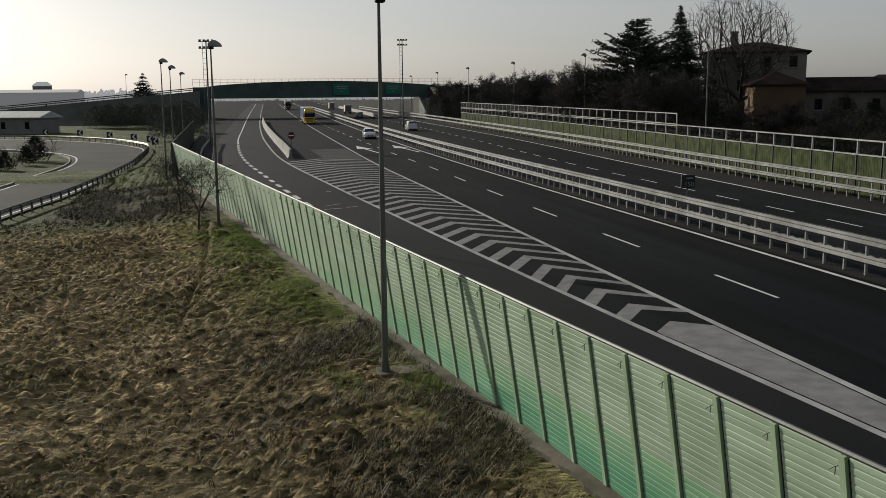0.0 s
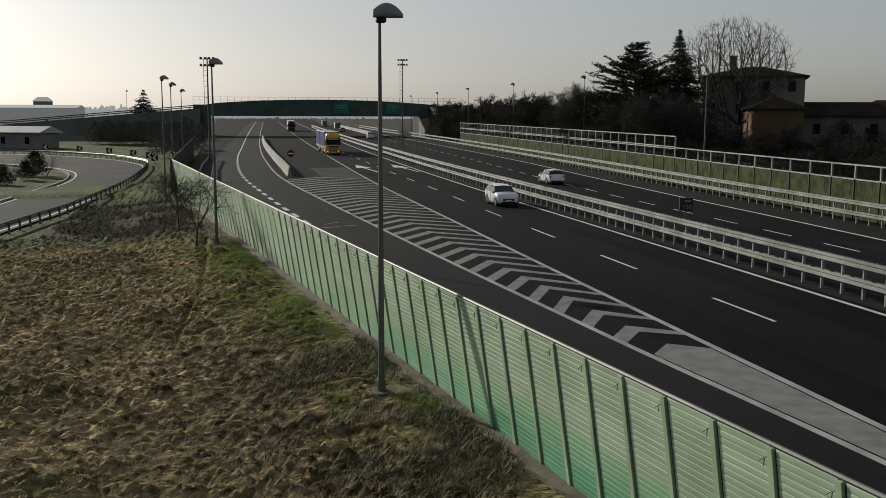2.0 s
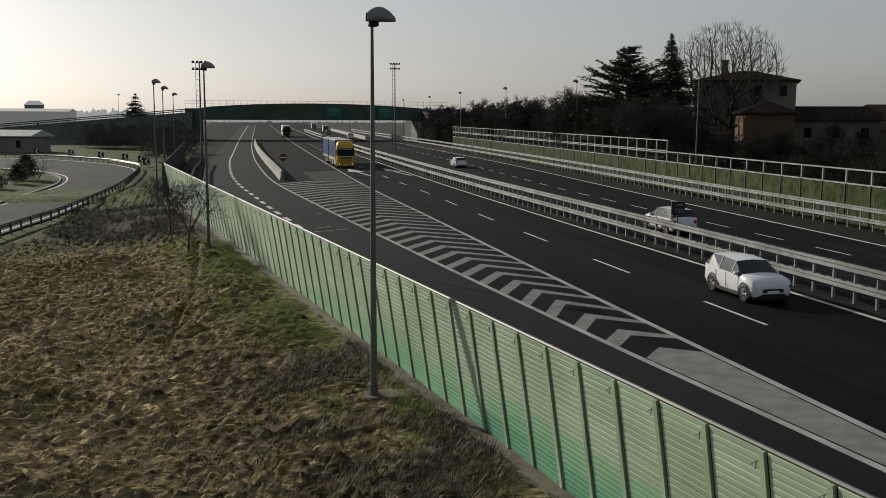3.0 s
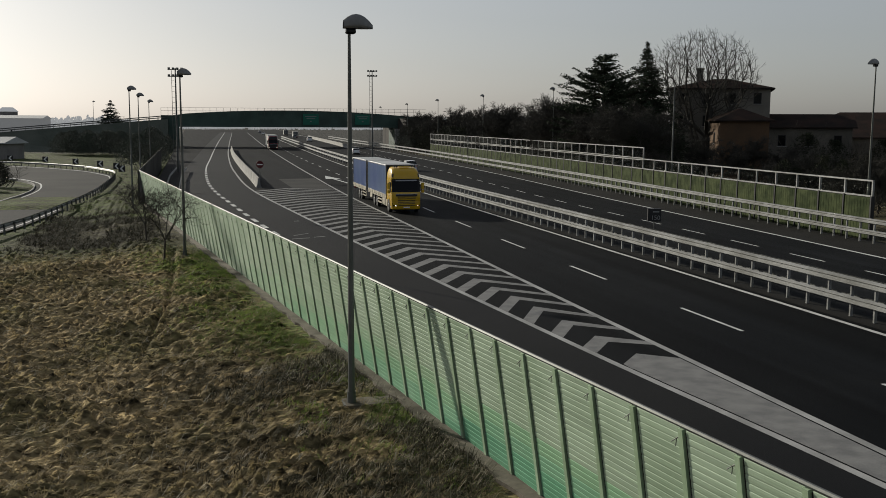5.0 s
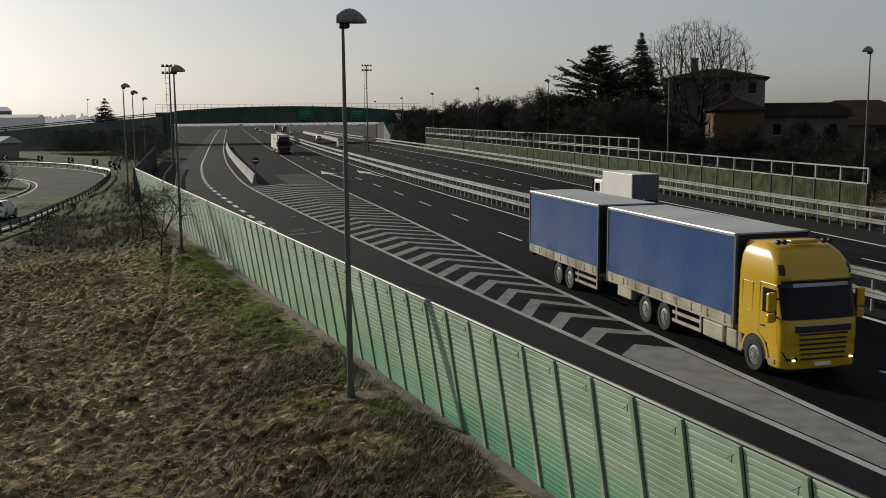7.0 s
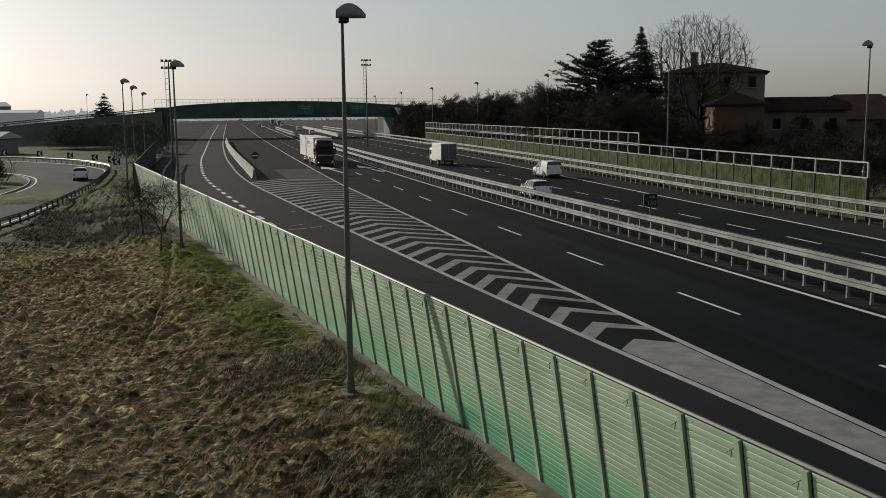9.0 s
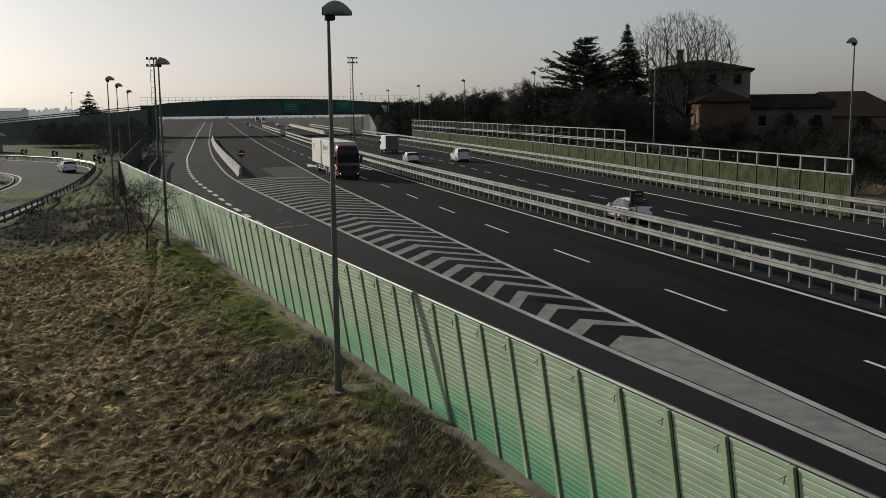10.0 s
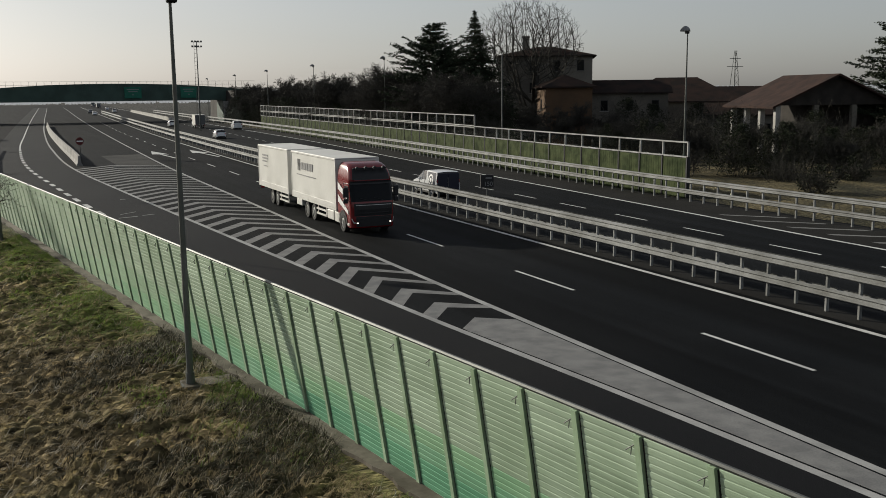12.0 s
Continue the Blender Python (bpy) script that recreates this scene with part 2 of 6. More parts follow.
# dark colour holds the shade on the far wall's road side
M_WALLSHADE = shade("shaded_wall_panel", (0.075, 0.072, 0.064), 0.9, 0, 0.5, 0.35, (0.05, 0.047, 0.041), 0.2, 8)
M_CARGLASS = shade("car_glass", (0.006, 0.008, 0.010), 0.06, gloss=0.5)
M_TYRE = shade("tyre", (0.018, 0.018, 0.018), 0.85)
M_RIM = shade("rim", (0.45, 0.45, 0.46), 0.35, 0.8)
M_BLACK = shade("black_plastic", (0.015, 0.015, 0.016), 0.5)
M_CARWHITE = shade("white_car_paint", (0.662, 0.672, 0.681), 0.22, 0, 0.7, 0.05, gloss=0.5)
M_CARGREY = shade("grey_car_paint", (0.10, 0.105, 0.11), 0.25, 0.2, 0.7, 0.05, gloss=0.5)
M_NAVY = shade("navy_wrap", (0.010, 0.013, 0.028), 0.3, 0, 0.7, 0.05, gloss=0.4)
M_YELLOW = shade("yellow_cab_paint", (0.504, 0.31, 0.0144), 0.25, 0, 0.8, 0.08, gloss=0.5)
M_RED = shade("red_cab_paint", (0.156, 0.0078, 0.00975), 0.22, 0, 0.8, 0.1, gloss=0.5)
M_BLUE = shade("blue_tarpaulin", (0.004, 0.038, 0.16), 0.3, 0, 0.35, 0.3, (0.012, 0.055, 0.16), 0.35, 4, gloss=0.6)
M_ROOFSHEET = shade("roof_sheet", (0.36, 0.367, 0.374), 0.6, 0, 0.3, 0.15, (0.288, 0.295, 0.302))
M_DIRTBOARD = shade("dirty_cream_board", (0.357, 0.323, 0.246), 0.7, 0, 0.7, 0.4, (0.187, 0.162, 0.119), 0.1, 9)
M_TRAILER = shade("white_trailer", (0.581, 0.572, 0.537), 0.45, 0, 0.4, 0.1, (0.528, 0.519, 0.484))
M_LAMPON = shade("lit_lamp", (1.0, 0.93, 0.78), 0.3, 0, 0, 0, None, 0, 0, 0, 0, 3.0)
M_LAMPRED = shade("red_lens", (0.35, 0.01, 0.01), 0.3)
M_SIGNGREEN = shade("green_sign", (0.01, 0.13, 0.085), 0.5, 0, 0.6, 0.15)
M_SIGNRED = shade("red_sign", (0.096, 0.012, 0.012), 0.5, 0, 0.9, 0.15)
# haze over far things is put into these two as a pale glow
M_FAR = shade("haze_glow_far", (0.37, 0.375, 0.375), 0.95, 0, 0, 0, None, 0, 0, 0, 0, 0.55)
M_HAZE = shade("haze_glow_bank", (0.30, 0.30, 0.295), 0.95, 0, 0, 0, None, 0, 0, 0, 0, 0.3)
M_LETTER = shade("lettering_grey", (0.20, 0.20, 0.20), 0.6)


# ---- building helpers ----
def link(name, bm, material, parent=None, label="", m=None, smooth=False):
    me = bpy.data.meshes.new(name)
    bm.normal_update()
    bm.to_mesh(me)
    bm.free()
    for k in (material if isinstance(material, (list, tuple)) else [material]):
        me.materials.append(k)
    if smooth:
        for p in me.polygons:
            p.use_smooth = True
    ob = new(name, me)
    if parent is not None:
        ob.parent = parent
    if m is not None:
        ob.matrix_basis = m
    return tagged(ob, label)


def part(name, bm, material, parent, label="", m=None, smooth=False):
    return link(name, bm, material, parent, label, m, smooth)


def box(bm, x0, x1, y0, y1, z0, z1, bevel=0.0, mi=0):
    vs = [bm.verts.new(p) for p in ((x0, y0, z0), (x1, y0, z0), (x1, y1, z0), (x0, y1, z0), (x0, y0, z1), (x1, y0, z1), (x1, y1, z1), (x0, y1, z1))]
    fs = [bm.faces.new([vs[i] for i in q]) for q in ((3, 2, 1, 0), (4, 5, 6, 7), (0, 1, 5, 4), (1, 2, 6, 5), (2, 3, 7, 6), (3, 0, 4, 7))]
    for f in fs:
        f.material_index = mi
    if bevel:
        es = list({e for f in fs for e in f.edges})
        r = bmesh.ops.bevel(bm, geom=es, offset=bevel, segments=2, affect="EDGES", profile=0.5)
        for f in r["faces"]:
            f.material_index = mi
    return bm


def cyl(bm, a, b, r0, r1=None, n=10, cap=True):
    a, b = Vector(a), Vector(b)
    r1 = r0 if r1 is None else r1
    q = (b - a).to_track_quat("Z", "Y")
    ra = [bm.verts.new(a + q @ Vector((r0 * math.cos(k * math.tau / n), r0 * math.sin(k * math.tau / n), 0))) for k in range(n)]
    rb = [bm.verts.new(b + q @ Vector((r1 * math.cos(k * math.tau / n), r1 * math.sin(k * math.tau / n), 0))) for k in range(n)]
    for k in range(n):
        bm.faces.new((ra[k], ra[(k + 1) % n], rb[(k + 1) % n], rb[k]))
    if cap:
        bm.faces.new(ra[::-1])
        bm.faces.new(rb)
    return bm


def curve_of(pts):
    """x as a smooth function of y, through (y, x) pairs, level before the first and straight past the last."""
    ys = np.array([p[0] for p in pts], float)
    xs = np.array([p[1] for p in pts], float)
    slope = np.gradient(xs, ys)

    def at(y):
        if y <= ys[0]:
            return float(xs[0])
        if y >= ys[-1]:
            return float(xs[-1] + slope[-1] * (y - ys[-1]))
        k = int(np.searchsorted(ys, y) - 1)
        h = ys[k + 1] - ys[k]
        u = (y - ys[k]) / h
        return float((2 * u**3 - 3 * u**2 + 1) * xs[k] + (u**3 - 2 * u**2 + u) * h * slope[k] + (3 * u**2 - 2 * u**3) * xs[k + 1] + (u**3 - u**2) * h * slope[k + 1])
    return at


def stations(y0, y1, step, grow=0.0):
    out, y = [], y0
    while y < y1 - 1e-6:
        out.append(y)
        y += step + grow * max(0.0, y - 60)
    return out + [y1]


def ribbon(bm, left, right, ys, z, thick=0.0):
    """A strip between two curves; with thickness it gets side faces."""
    rows = [(bm.verts.new((left(y), y, z)), bm.verts.new((right(y), y, z))) for y in ys]
    for (a, b), (c, d) in zip(rows, rows[1:]):
        bm.faces.new((a, b, d, c))
    if thick:
        low = [(bm.verts.new((left(y), y, z - thick)), bm.verts.new((right(y), y, z - thick))) for y in ys]
        for (a, b), (c, d), (e, f), (g, h) in zip(rows, rows[1:], low, low[1:]):
            bm.faces.new((c, a, e, g)[::-1])
            bm.faces.new((b, d, h, f)[::-1])
        bm.faces.new((rows[0][0], rows[0][1], low[0][1], low[0][0])[::-1])
    return bm


# ---- the plan: x of each line as a function of y ----
EDGE_SLOW = curve_of([(0, 15.4), (20, 15.3), (41, 15.3), (70, 15.5), (97, 15.6), (141, 16.7), (213, 19.0), (310, 22.6), (519, 31.5)])
EDGE_EXIT = curve_of([(0, 15.2), (20.4, 13.5), (27, 12.8), (33.5, 12.2), (43.5, 11.3), (58, 10.1), (80, 8.4), (107, 6.6), (149, 6.4), (211, 7.9), (310, 11.8), (519, 21.0)])
EXIT_LEFT = curve_of([(0, 9.8), (60, 5.9), (78, 4.4), (91, 3.5), (105, 2.6), (154, 2.3), (201, 3.9), (342, 9.2), (519, 16.5)])
LANE = curve_of([(0, 19.4), (70, 19.6), (90, 20.1), (120, 20.4), (150, 21.0), (215, 22.7), (310, 27.0), (519, 36.3)])
EDGE_FAST = curve_of([(0, 23.9), (40, 24.05), (64, 24.05), (90, 24.15), (114, 24.5), (146, 25.3), (200, 27.0), (254, 29.3), (310, 31.8), (519, 41.5)])
MEDIAN = curve_of([(y, EDGE_FAST(y) + 1.05) for y in (0, 29, 41, 62, 87, 115, 167, 213, 310, 519)])
FAR_LANE = curve_of([(0, 33.2), (30, 33.5), (60, 34.1), (88, 34.7), (142, 38.0), (213, 41.5), (310, 45), (519, 54)])
FAR_EDGE = curve_of([(0, 36.8), (37, 37.4), (46, 38.0), (64, 39.1), (78, 39.9), (89, 40.6), (142, 44.5), (213, 47.5), (310, 50.5), (519, 59)])
FAR_RAIL = curve_of([(0, 41.2), (40, 41.8), (54, 42.1), (73, 43.1), (111, 45.8), (160, 48.6), (213, 51.0), (310, 54), (519, 62.5)])
WALL_TOP = lambda y: 9.41 - 0.144 * y
WALL_BASE = lambda y: 9.94 - 0.144 * y


# ---- ground ----
def field_at(x, y):
    """0 on the road side, 1 in the field beside the wall."""
    d = WALL_BASE(y) - x if y < 99 else -5.0 - x
    return min(1.0, max(0.0, (d + 0.6) / 0.6))


TRAIL = curve_of([(36, -2.0), (38, -1.8), (41.2, -1.6), (45.5, -1.2), (51.8, -1.1), (63, -1.2)])


def matted(x, y):
    """Relief of old grass laid over in tufts, combed by the wind."""
    w = 1.1 * noise.noise(Vector((x * 0.35, y * 0.35, 7)))
    v = Vector((x * 0.95 + w, y * 2.3 + w * 1.9, 0.0))
    a = abs(noise.noise(v)) * 2.4
    b = abs(noise.noise(v * 1.8 + Vector((9, 3, 1)))) * 2.4
    big = noise.noise(Vector((x * 0.22, y * 0.22, 4)))
    e = abs(noise.noise(v * 2.5 + Vector((2, 8, 5)))) * 2.6
    g = abs(noise.noise(v * 3.3 + Vector((4, 1, 9)))) * 2.6
    # trodden path
    px = TRAIL(y)
    path = 0.26 * math.exp(-((x - px) / 0.15) ** 2) if 36 < y < 64 else 0.0
    return (0.08 * a + 0.145 * b + 0.105 * e + 0.025 * g) * (0.95 + 0.5 * big) + 0.08 * big - 0.165 - path


def height(x, y):
    f = field_at(x, y)
    z = -0.35 - 0.65 * f
    if f > 0 and y < 120:
        d = WALL_BASE(y) - x if y < 99 else 0.0
        bank = min(1.0, max(0.0, (6.5 - d) / 3.5))
        z += 0.4 * f * bank * bank * (3 - 2 * bank) * min(1.0, max(0.0, (120 - y) / 20))
    if x > 44 and 5 < y < 60:
        z += 0.35 * min(1, (x - 44) / 4)
    return z


def build_ground():
    def grid(v0, v1, fine0, fine1, step, far):
        out = list(np.arange(fine0, fine1 + 1e-6, step))
        s, a = step, fine0
        lo = []
        while a > v0:
            s *= far
            a -= s
            lo.append(a)
        s, a = step, fine1
        while a < v1:
            s *= far
            a += s
            out.append(a)
        return lo[::-1] + out
    xs = grid(-3500, 3500, -20, 9.5, 0.1, 1.08)
    ys = grid(-300, 4500, 13, 60, 0.085, 1.045)
    verts, faces = [], []
    for y in ys:
        for x in xs:
            f = field_at(x, y)
            z = height(x, y)
            if f > 0.9 and -45 < x and 8 < y < 120:
                d = (WALL_BASE(y) - x) if y < 99 else 5
                ramp = min(1.0, max(0.0, (d - 0.7) / 1.2))
                if y > 68 and x < -9:
                    ramp *= max(0.0, min(1.0, (x + 13) / 3))
                z += matted(x, y) * ramp
            verts.append((x, y, z))
    w = len(xs)
    for j in range(len(ys) - 1):
        for i in range(w - 1):
            faces.append((j * w + i, j * w + i + 1, (j + 1) * w + i + 1, (j + 1) * w + i))
    me = bpy.data.meshes.new("ground")
    me.from_pydata(verts, [], faces)
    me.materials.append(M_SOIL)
    for p in me.polygons:
        p.use_smooth = True
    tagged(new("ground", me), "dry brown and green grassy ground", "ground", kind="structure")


build_ground()
YS = [-420, -200, -80, -30] + stations(-12, 900, 2.5, 0.03)


def structure(name, bm, material, label, category):
    return tagged(link(name, bm, material), label, category, kind="structure")


bm = bmesh.new()
ribbon(bm, lambda y: WALL_BASE(max(0, min(y, 100))) + 0.5 if y < 100 else min(-4.1, EXIT_LEFT(y) - 4), lambda y: MEDIAN(y) + 0.42, YS, 0.0, 0.5)
road = structure("road_near", bm, M_ASPHALT, "dark asphalt motorway carriageway with white markings", "road")
bm = bmesh.new()
ribbon(bm, lambda y: MEDIAN(y) + 0.42, lambda y: FAR_RAIL(y) + 0.9, YS, 0.0, 0.5)
road_far = structure("road_far", bm, M_ASPHALT, "dark asphalt opposite carriageway", "road")


def strip(name, left, right, y0, y1, mat, parent, z):
    bm = bmesh.new()
    ribbon(bm, left, right, stations(y0, y1, 2.5, 0.03), z)
    return part(name, bm, mat, parent)


strip("shoulder", lambda y: FAR_EDGE(y) + 0.1, lambda y: FAR_RAIL(y) + 0.85, -10, 700, M_SHOULDER, road_far, 0.003)
strip("shoulder", lambda y: EDGE_FAST(y) + 0.45, lambda y: MEDIAN(y) + 0.4, -10, 700, M_SHOULDER, road, 0.003)
strip("exit_lane", lambda y: WALL_BASE(max(0, y)) + 0.55 if y < 97 else EXIT_LEFT(y) - 3.2, lambda y: EDGE_EXIT(y) - 0.05, -10, 700, M_EXIT, road, 0.003)
for a, b, w in (((6.2, 62.1), (7.4, 62.5), 0.25), ((7.7, 62.8), (8.5, 63.2), 0.22), ((6.5, 64.0), (7.6, 65.1), 0.2), ((7.5, 73.4), (7.9, 73.5), 0.3)):
    bm = bmesh.new()
    bm.faces.new([bm.verts.new(p) for p in ((a[0], a[1], 0.008), (b[0], b[1], 0.008), (b[0], b[1] + w, 0.008), (a[0], a[1] + w, 0.008))])
    part("worn_mark", bm, M_PAINT_WORN, road)


def line(name, fn, y0, y1, width, parent, mat=None, z=0.005):
    bm = bmesh.new()
    ribbon(bm, lambda y: fn(y) - width / 2, lambda y: fn(y) + width / 2, stations(y0, y1, 2.5, 0.03), z)
    return part(name, bm, mat or M_PAINT, parent)


def dashes(fn, y0, y1, period, length, width, parent):
    y = y0
    while y < y1:
        line("lane_dash", fn, y, y + length, width, parent)
        y += period


line("edge_line", EDGE_SLOW, -10, 700, 0.25, road, M_PAINT_AGED)
line("edge_line", EDGE_EXIT, 0, 700, 0.25, road, M_PAINT_AGED)
line("edge_line", EDGE_FAST, -10, 700, 0.25, road)
line("edge_line", EXIT_LEFT, 150, 700, 0.2, road)
line("edge_line", FAR_EDGE, -10, 700, 0.25, road_far)
dashes(LANE, 18.7 - 12, 300, 12, 4.6, 0.15, road)
dashes(EXIT_LEFT, 60, 150, 4.6, 2.3, 0.35, road)
dashes(FAR_LANE, 45.8 - 6.72 * 6, 260, 6.72, 3.3, 0.15, road_far)


def chevrons():
    """V-shaped stripes between the slow lane and the exit lane, spreading as the gore widens."""
    y, k = 29.7, 0
    while y < 108:
        xl, xr = EDGE_EXIT(y) + 0.13, EDGE_SLOW(y) - 0.13
        mid = xl + (xr - xl) * 0.44
        rise = min(2.55, 1.5 + 0.45 * k) + max(0, y - 38) * 0.022
        z = 0.006
        a = [(xl, y), (mid, y + rise), (xr, y + 0.3), (xr, y - 0.3), (mid + 0.06, y + rise - 1.0), (EDGE_EXIT(y - 0.95) + 0.13, y - 0.95)]
        bm = bmesh.new()
        v = [bm.verts.new((*p, z)) for p in a]
        bm.faces.new((v[5], v[4], v[1], v[0]))
        bm.faces.new((v[4], v[3], v[2], v[1]))
        part("chevron_stripe", bm, M_PAINT_WORN, road)
        y += 2.415
        k += 1
    bm = bmesh.new()
    ribbon(bm, lambda y: EDGE_EXIT(y) + 0.19, lambda y: EDGE_SLOW(y) - 0.19, stations(-4, 26.6, 2), 0.006)
    part("painted_nose", bm, M_PAINT_WORN, road)
    bm = bmesh.new()
    q = [bm.verts.new(p) for p in ((EDGE_EXIT(27) + 0.19, 26.6, 0.006), (EDGE_SLOW(27.4) - 0.19, 26.6, 0.006), (EDGE_SLOW(27.4) - 0.19, 27.5, 0.006), (14.0, 28.4, 0.006), (EDGE_EXIT(27) + 0.19, 27.2, 0.006))]
    bm.faces.new(q)
    part("painted_nose", bm, M_PAINT_WORN, road)
    # grey patch past the last stripe
    bm = bmesh.new()
    q = [bm.verts.new(p) for p in ((11.2, 109.5, 0.004), (EDGE_SLOW(108) - 0.3, 108, 0.004), (EDGE_SLOW(130) - 0.3, 130, 0.004), (11.2, 129, 0.004))]
    bm.faces.new(q)
    part("worn_patch", bm, M_ASPHALT_OLD, road)


chevrons()


def far_hatching():
    for k in range(9):
        y = 46.0 - 3.0 * k
        bm = bmesh.new()
        q = [bm.verts.new(p) for p in ((FAR_EDGE(y) + 1.2, y, 0.006), (FAR_EDGE(y) + 1.2, y - 0.55, 0.006), (FAR_RAIL(y) - 0.3, y - 3.4, 0.006), (FAR_RAIL(y) - 0.3, y - 2.95, 0.006))]
        bm.faces.new(q)
        part("hatch_stripe", bm, M_PAINT_WORN, road_far)


far_hatching()


# ---- noise wall beside the exit lane ----
def noise_wall():
    wall = tagged(new("noise_wall"), "leaning pale and deep green noise wall of ribbed panels", "noise wall", kind="structure")
    step = 1.352
    rows = 9
    lean = Vector((-0.53, -0.0, 3.29))
    along = Vector((-0.144, 1, 0)).normalized()
    n = 0
    y = 2.66
    meshes, shades, rest = {}, {}, {}
    palette = (M_PALE, M_SOFT, M_LIGHT, M_MID, M_DEEP)

    def tint(row, y):
        """The lower boards are greener, more so towards the near end."""
        low = min(1.0, 1.2 * max(0.0, 1 - row / 4.4))
        return int(round(4 * low * min(1.0, max(0.0, (54 - y) / 34))))
    while y < 98.5:
        base = Vector((WALL_BASE(y), y, -0.6))
        rot = Matrix((along, lean.normalized().cross(along), lean.normalized())).transposed().to_4x4()
        m = Matrix.Translation(base) @ rot
        H = lean.length
        if not meshes:
            bm = bmesh.new()
            box(bm, -0.055, 0.06, -0.09, 0.09, 0.0, H - 0.02)
            meshes["post"] = link("post", bm, M_POST, wall)
            # black strip beside the post, standing in for the shadow in the gap
            bm = bmesh.new()
            box(bm, -0.10, -0.056, -0.03, 0.03, 0.0, H - 0.06)
            meshes["gasket"] = link("gasket", bm, M_BLACK, wall)
            # thin dark rods added in place of bracket shadows on the panels
            bm = bmesh.new()
            cyl(bm, (0.0, 0.07, H - 0.12), (0.24, 0.10, H - 0.29), 0.009, n=5)
            cyl(bm, (0.12, 0.08, H - 0.2), (0.14, 0.10, H - 0.34), 0.008, n=4)
            meshes["hook"] = link("hook", bm, M_STEEL_DARK, wall)
            for k in range(rows):
                bm = bmesh.new()
                h = H / rows
                prof = [(0.0, 0.0)]
                for j in range(3):
                    z0 = h * j / 3
                    prof += [(0.005, z0 + h * 0.07), (0.007, z0 + h * 0.2), (0.006, z0 + h * 0.3), (0.0, z0 + h / 3)]
                a = [[bm.verts.new((xx, 0.045 + d, k * h + z)) for d, z in prof] for xx in (0.04, step * 1.0103 - 0.112)]
                for i in range(len(prof) - 1):
                    bm.faces.new((a[0][i], a[1][i], a[1][i + 1], a[0][i + 1]))
                box(bm, 0.04, step * 1.0103 - 0.112, -0.06, 0.044, k * h, k * h + h)
                me = bpy.data.meshes.new("panel_board")
                bm.normal_update()
                bm.to_mesh(me)
                bm.free()
                shades[k] = [me]
                for mt in palette:
                    c = me.copy()
                    c.materials.append(mt)
                    shades[k].append(c)
            for o in meshes.values():
                o.matrix_basis = m
        else:
            for o in meshes.values():
                c = o.copy()
                scene.collection.objects.link(c)
                c.matrix_basis = m
        for k in range(rows):
            me = shades[k][1 + tint(k, y)]
            if y < 47:
                o = new("panel_board", me)
                o.parent = wall
                o.matrix_basis = m
            else:
                verts, faces = rest.setdefault(me.materials[0].name, ([], []))
                n0 = len(verts)
                verts += [tuple(m @ v.co) for v in me.vertices]
                faces += [tuple(n0 + i for i in p.vertices) for p in me.polygons]
        y += step
    for name, (verts, faces) in rest.items():
        me = bpy.data.meshes.new("panelling")
        me.from_pydata(verts, [], faces)
        me.materials.append(bpy.data.materials[name])
        o = tagged(new("panelling", me), kind="stuff")
        o.parent = wall
    # cap rail
    bm = bmesh.new()
    a, b = Vector((WALL_TOP(3), 3, 2.72)), Vector((WALL_TOP(98.6), 98.6, 2.72))
    cyl(bm, a, b, 0.04, n=6)
    part("cap_rail", bm, M_STEEL_DARK, wall)
    # plinth
    bm = bmesh.new()
    ribbon(bm, lambda y: WALL_BASE(y) - 0.46 - 0.05 * math.sin(y * 2.3) - 0.04 * math.sin(y * 5.1), lambda y: WALL_BASE(y) + 0.35, stations(2, 99, 0.4), -0.5, 0.5)
    part("plinth", bm, M_FOOTING, wall, "earthy concrete footing")
    bm = bmesh.new()
    box(bm, 4.1, 5.6, 26.5, 27.3, -0.8, -0.53, 0.02)
    part("slab", bm, M_FOOTING, wall, "concrete slab under the lamp")


noise_wall()


def far_wall():
    """The wall goes on past its corner, straight along the exit lane, its shaded road side in view."""
    wall = tagged(new("noise_wall_far"), "noise wall past the corner, its shaded side painted dark", "noise wall", kind="structure")
    bm = bmesh.new()
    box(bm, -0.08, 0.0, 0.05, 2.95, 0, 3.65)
    panel = part("panel", bm, M_WALLSHADE, wall, m=pose(-4.9, 98.6, -0.95))
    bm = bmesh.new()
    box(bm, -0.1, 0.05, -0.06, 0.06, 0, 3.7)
    post = part("post", bm, M_WALLSHADE, wall, m=pose(-4.9, 98.6, -0.95))
    for k in range(1, 26):
        for o in (panel, post):
            c = o.copy()
            scene.collection.objects.link(c)
            c.matrix_basis = pose(-4.9, 98.6 + 3 * k, -0.95)
    for x, label in ((-2.6, "low steel rail"), (-1.2, "low steel rail")):
        bm = bmesh.new()
        w_beam(bm, [(x, 104), (x, 128), (x + 0.6, 150)], 0.6, 1)
        for y in range(104, 150, 4):
            box(bm, x - 0.1, x, y, y + 0.08, 0, 0.75)
        part("inner_rail", bm, M_STEEL_DARK, wall, label)


# ---- guard rails ----
def w_beam(bm, pts, z, side, h=0.33, d=0.08):
    prof = [(0, -h / 2), (d, -h * 0.36), (d, -h * 0.22), (0.01, -h * 0.08), (0.01, h * 0.08), (d, h * 0.22), (d, h * 0.36), (0, h / 2)]
    rows = [[bm.verts.new((x + side * a, y, z + b)) for a, b in prof] for x, y in pts]
    for r, q in zip(rows, rows[1:]):
        for i in range(len(prof) - 1):
            bm.faces.new((r[i], q[i], q[i + 1], r[i + 1]))


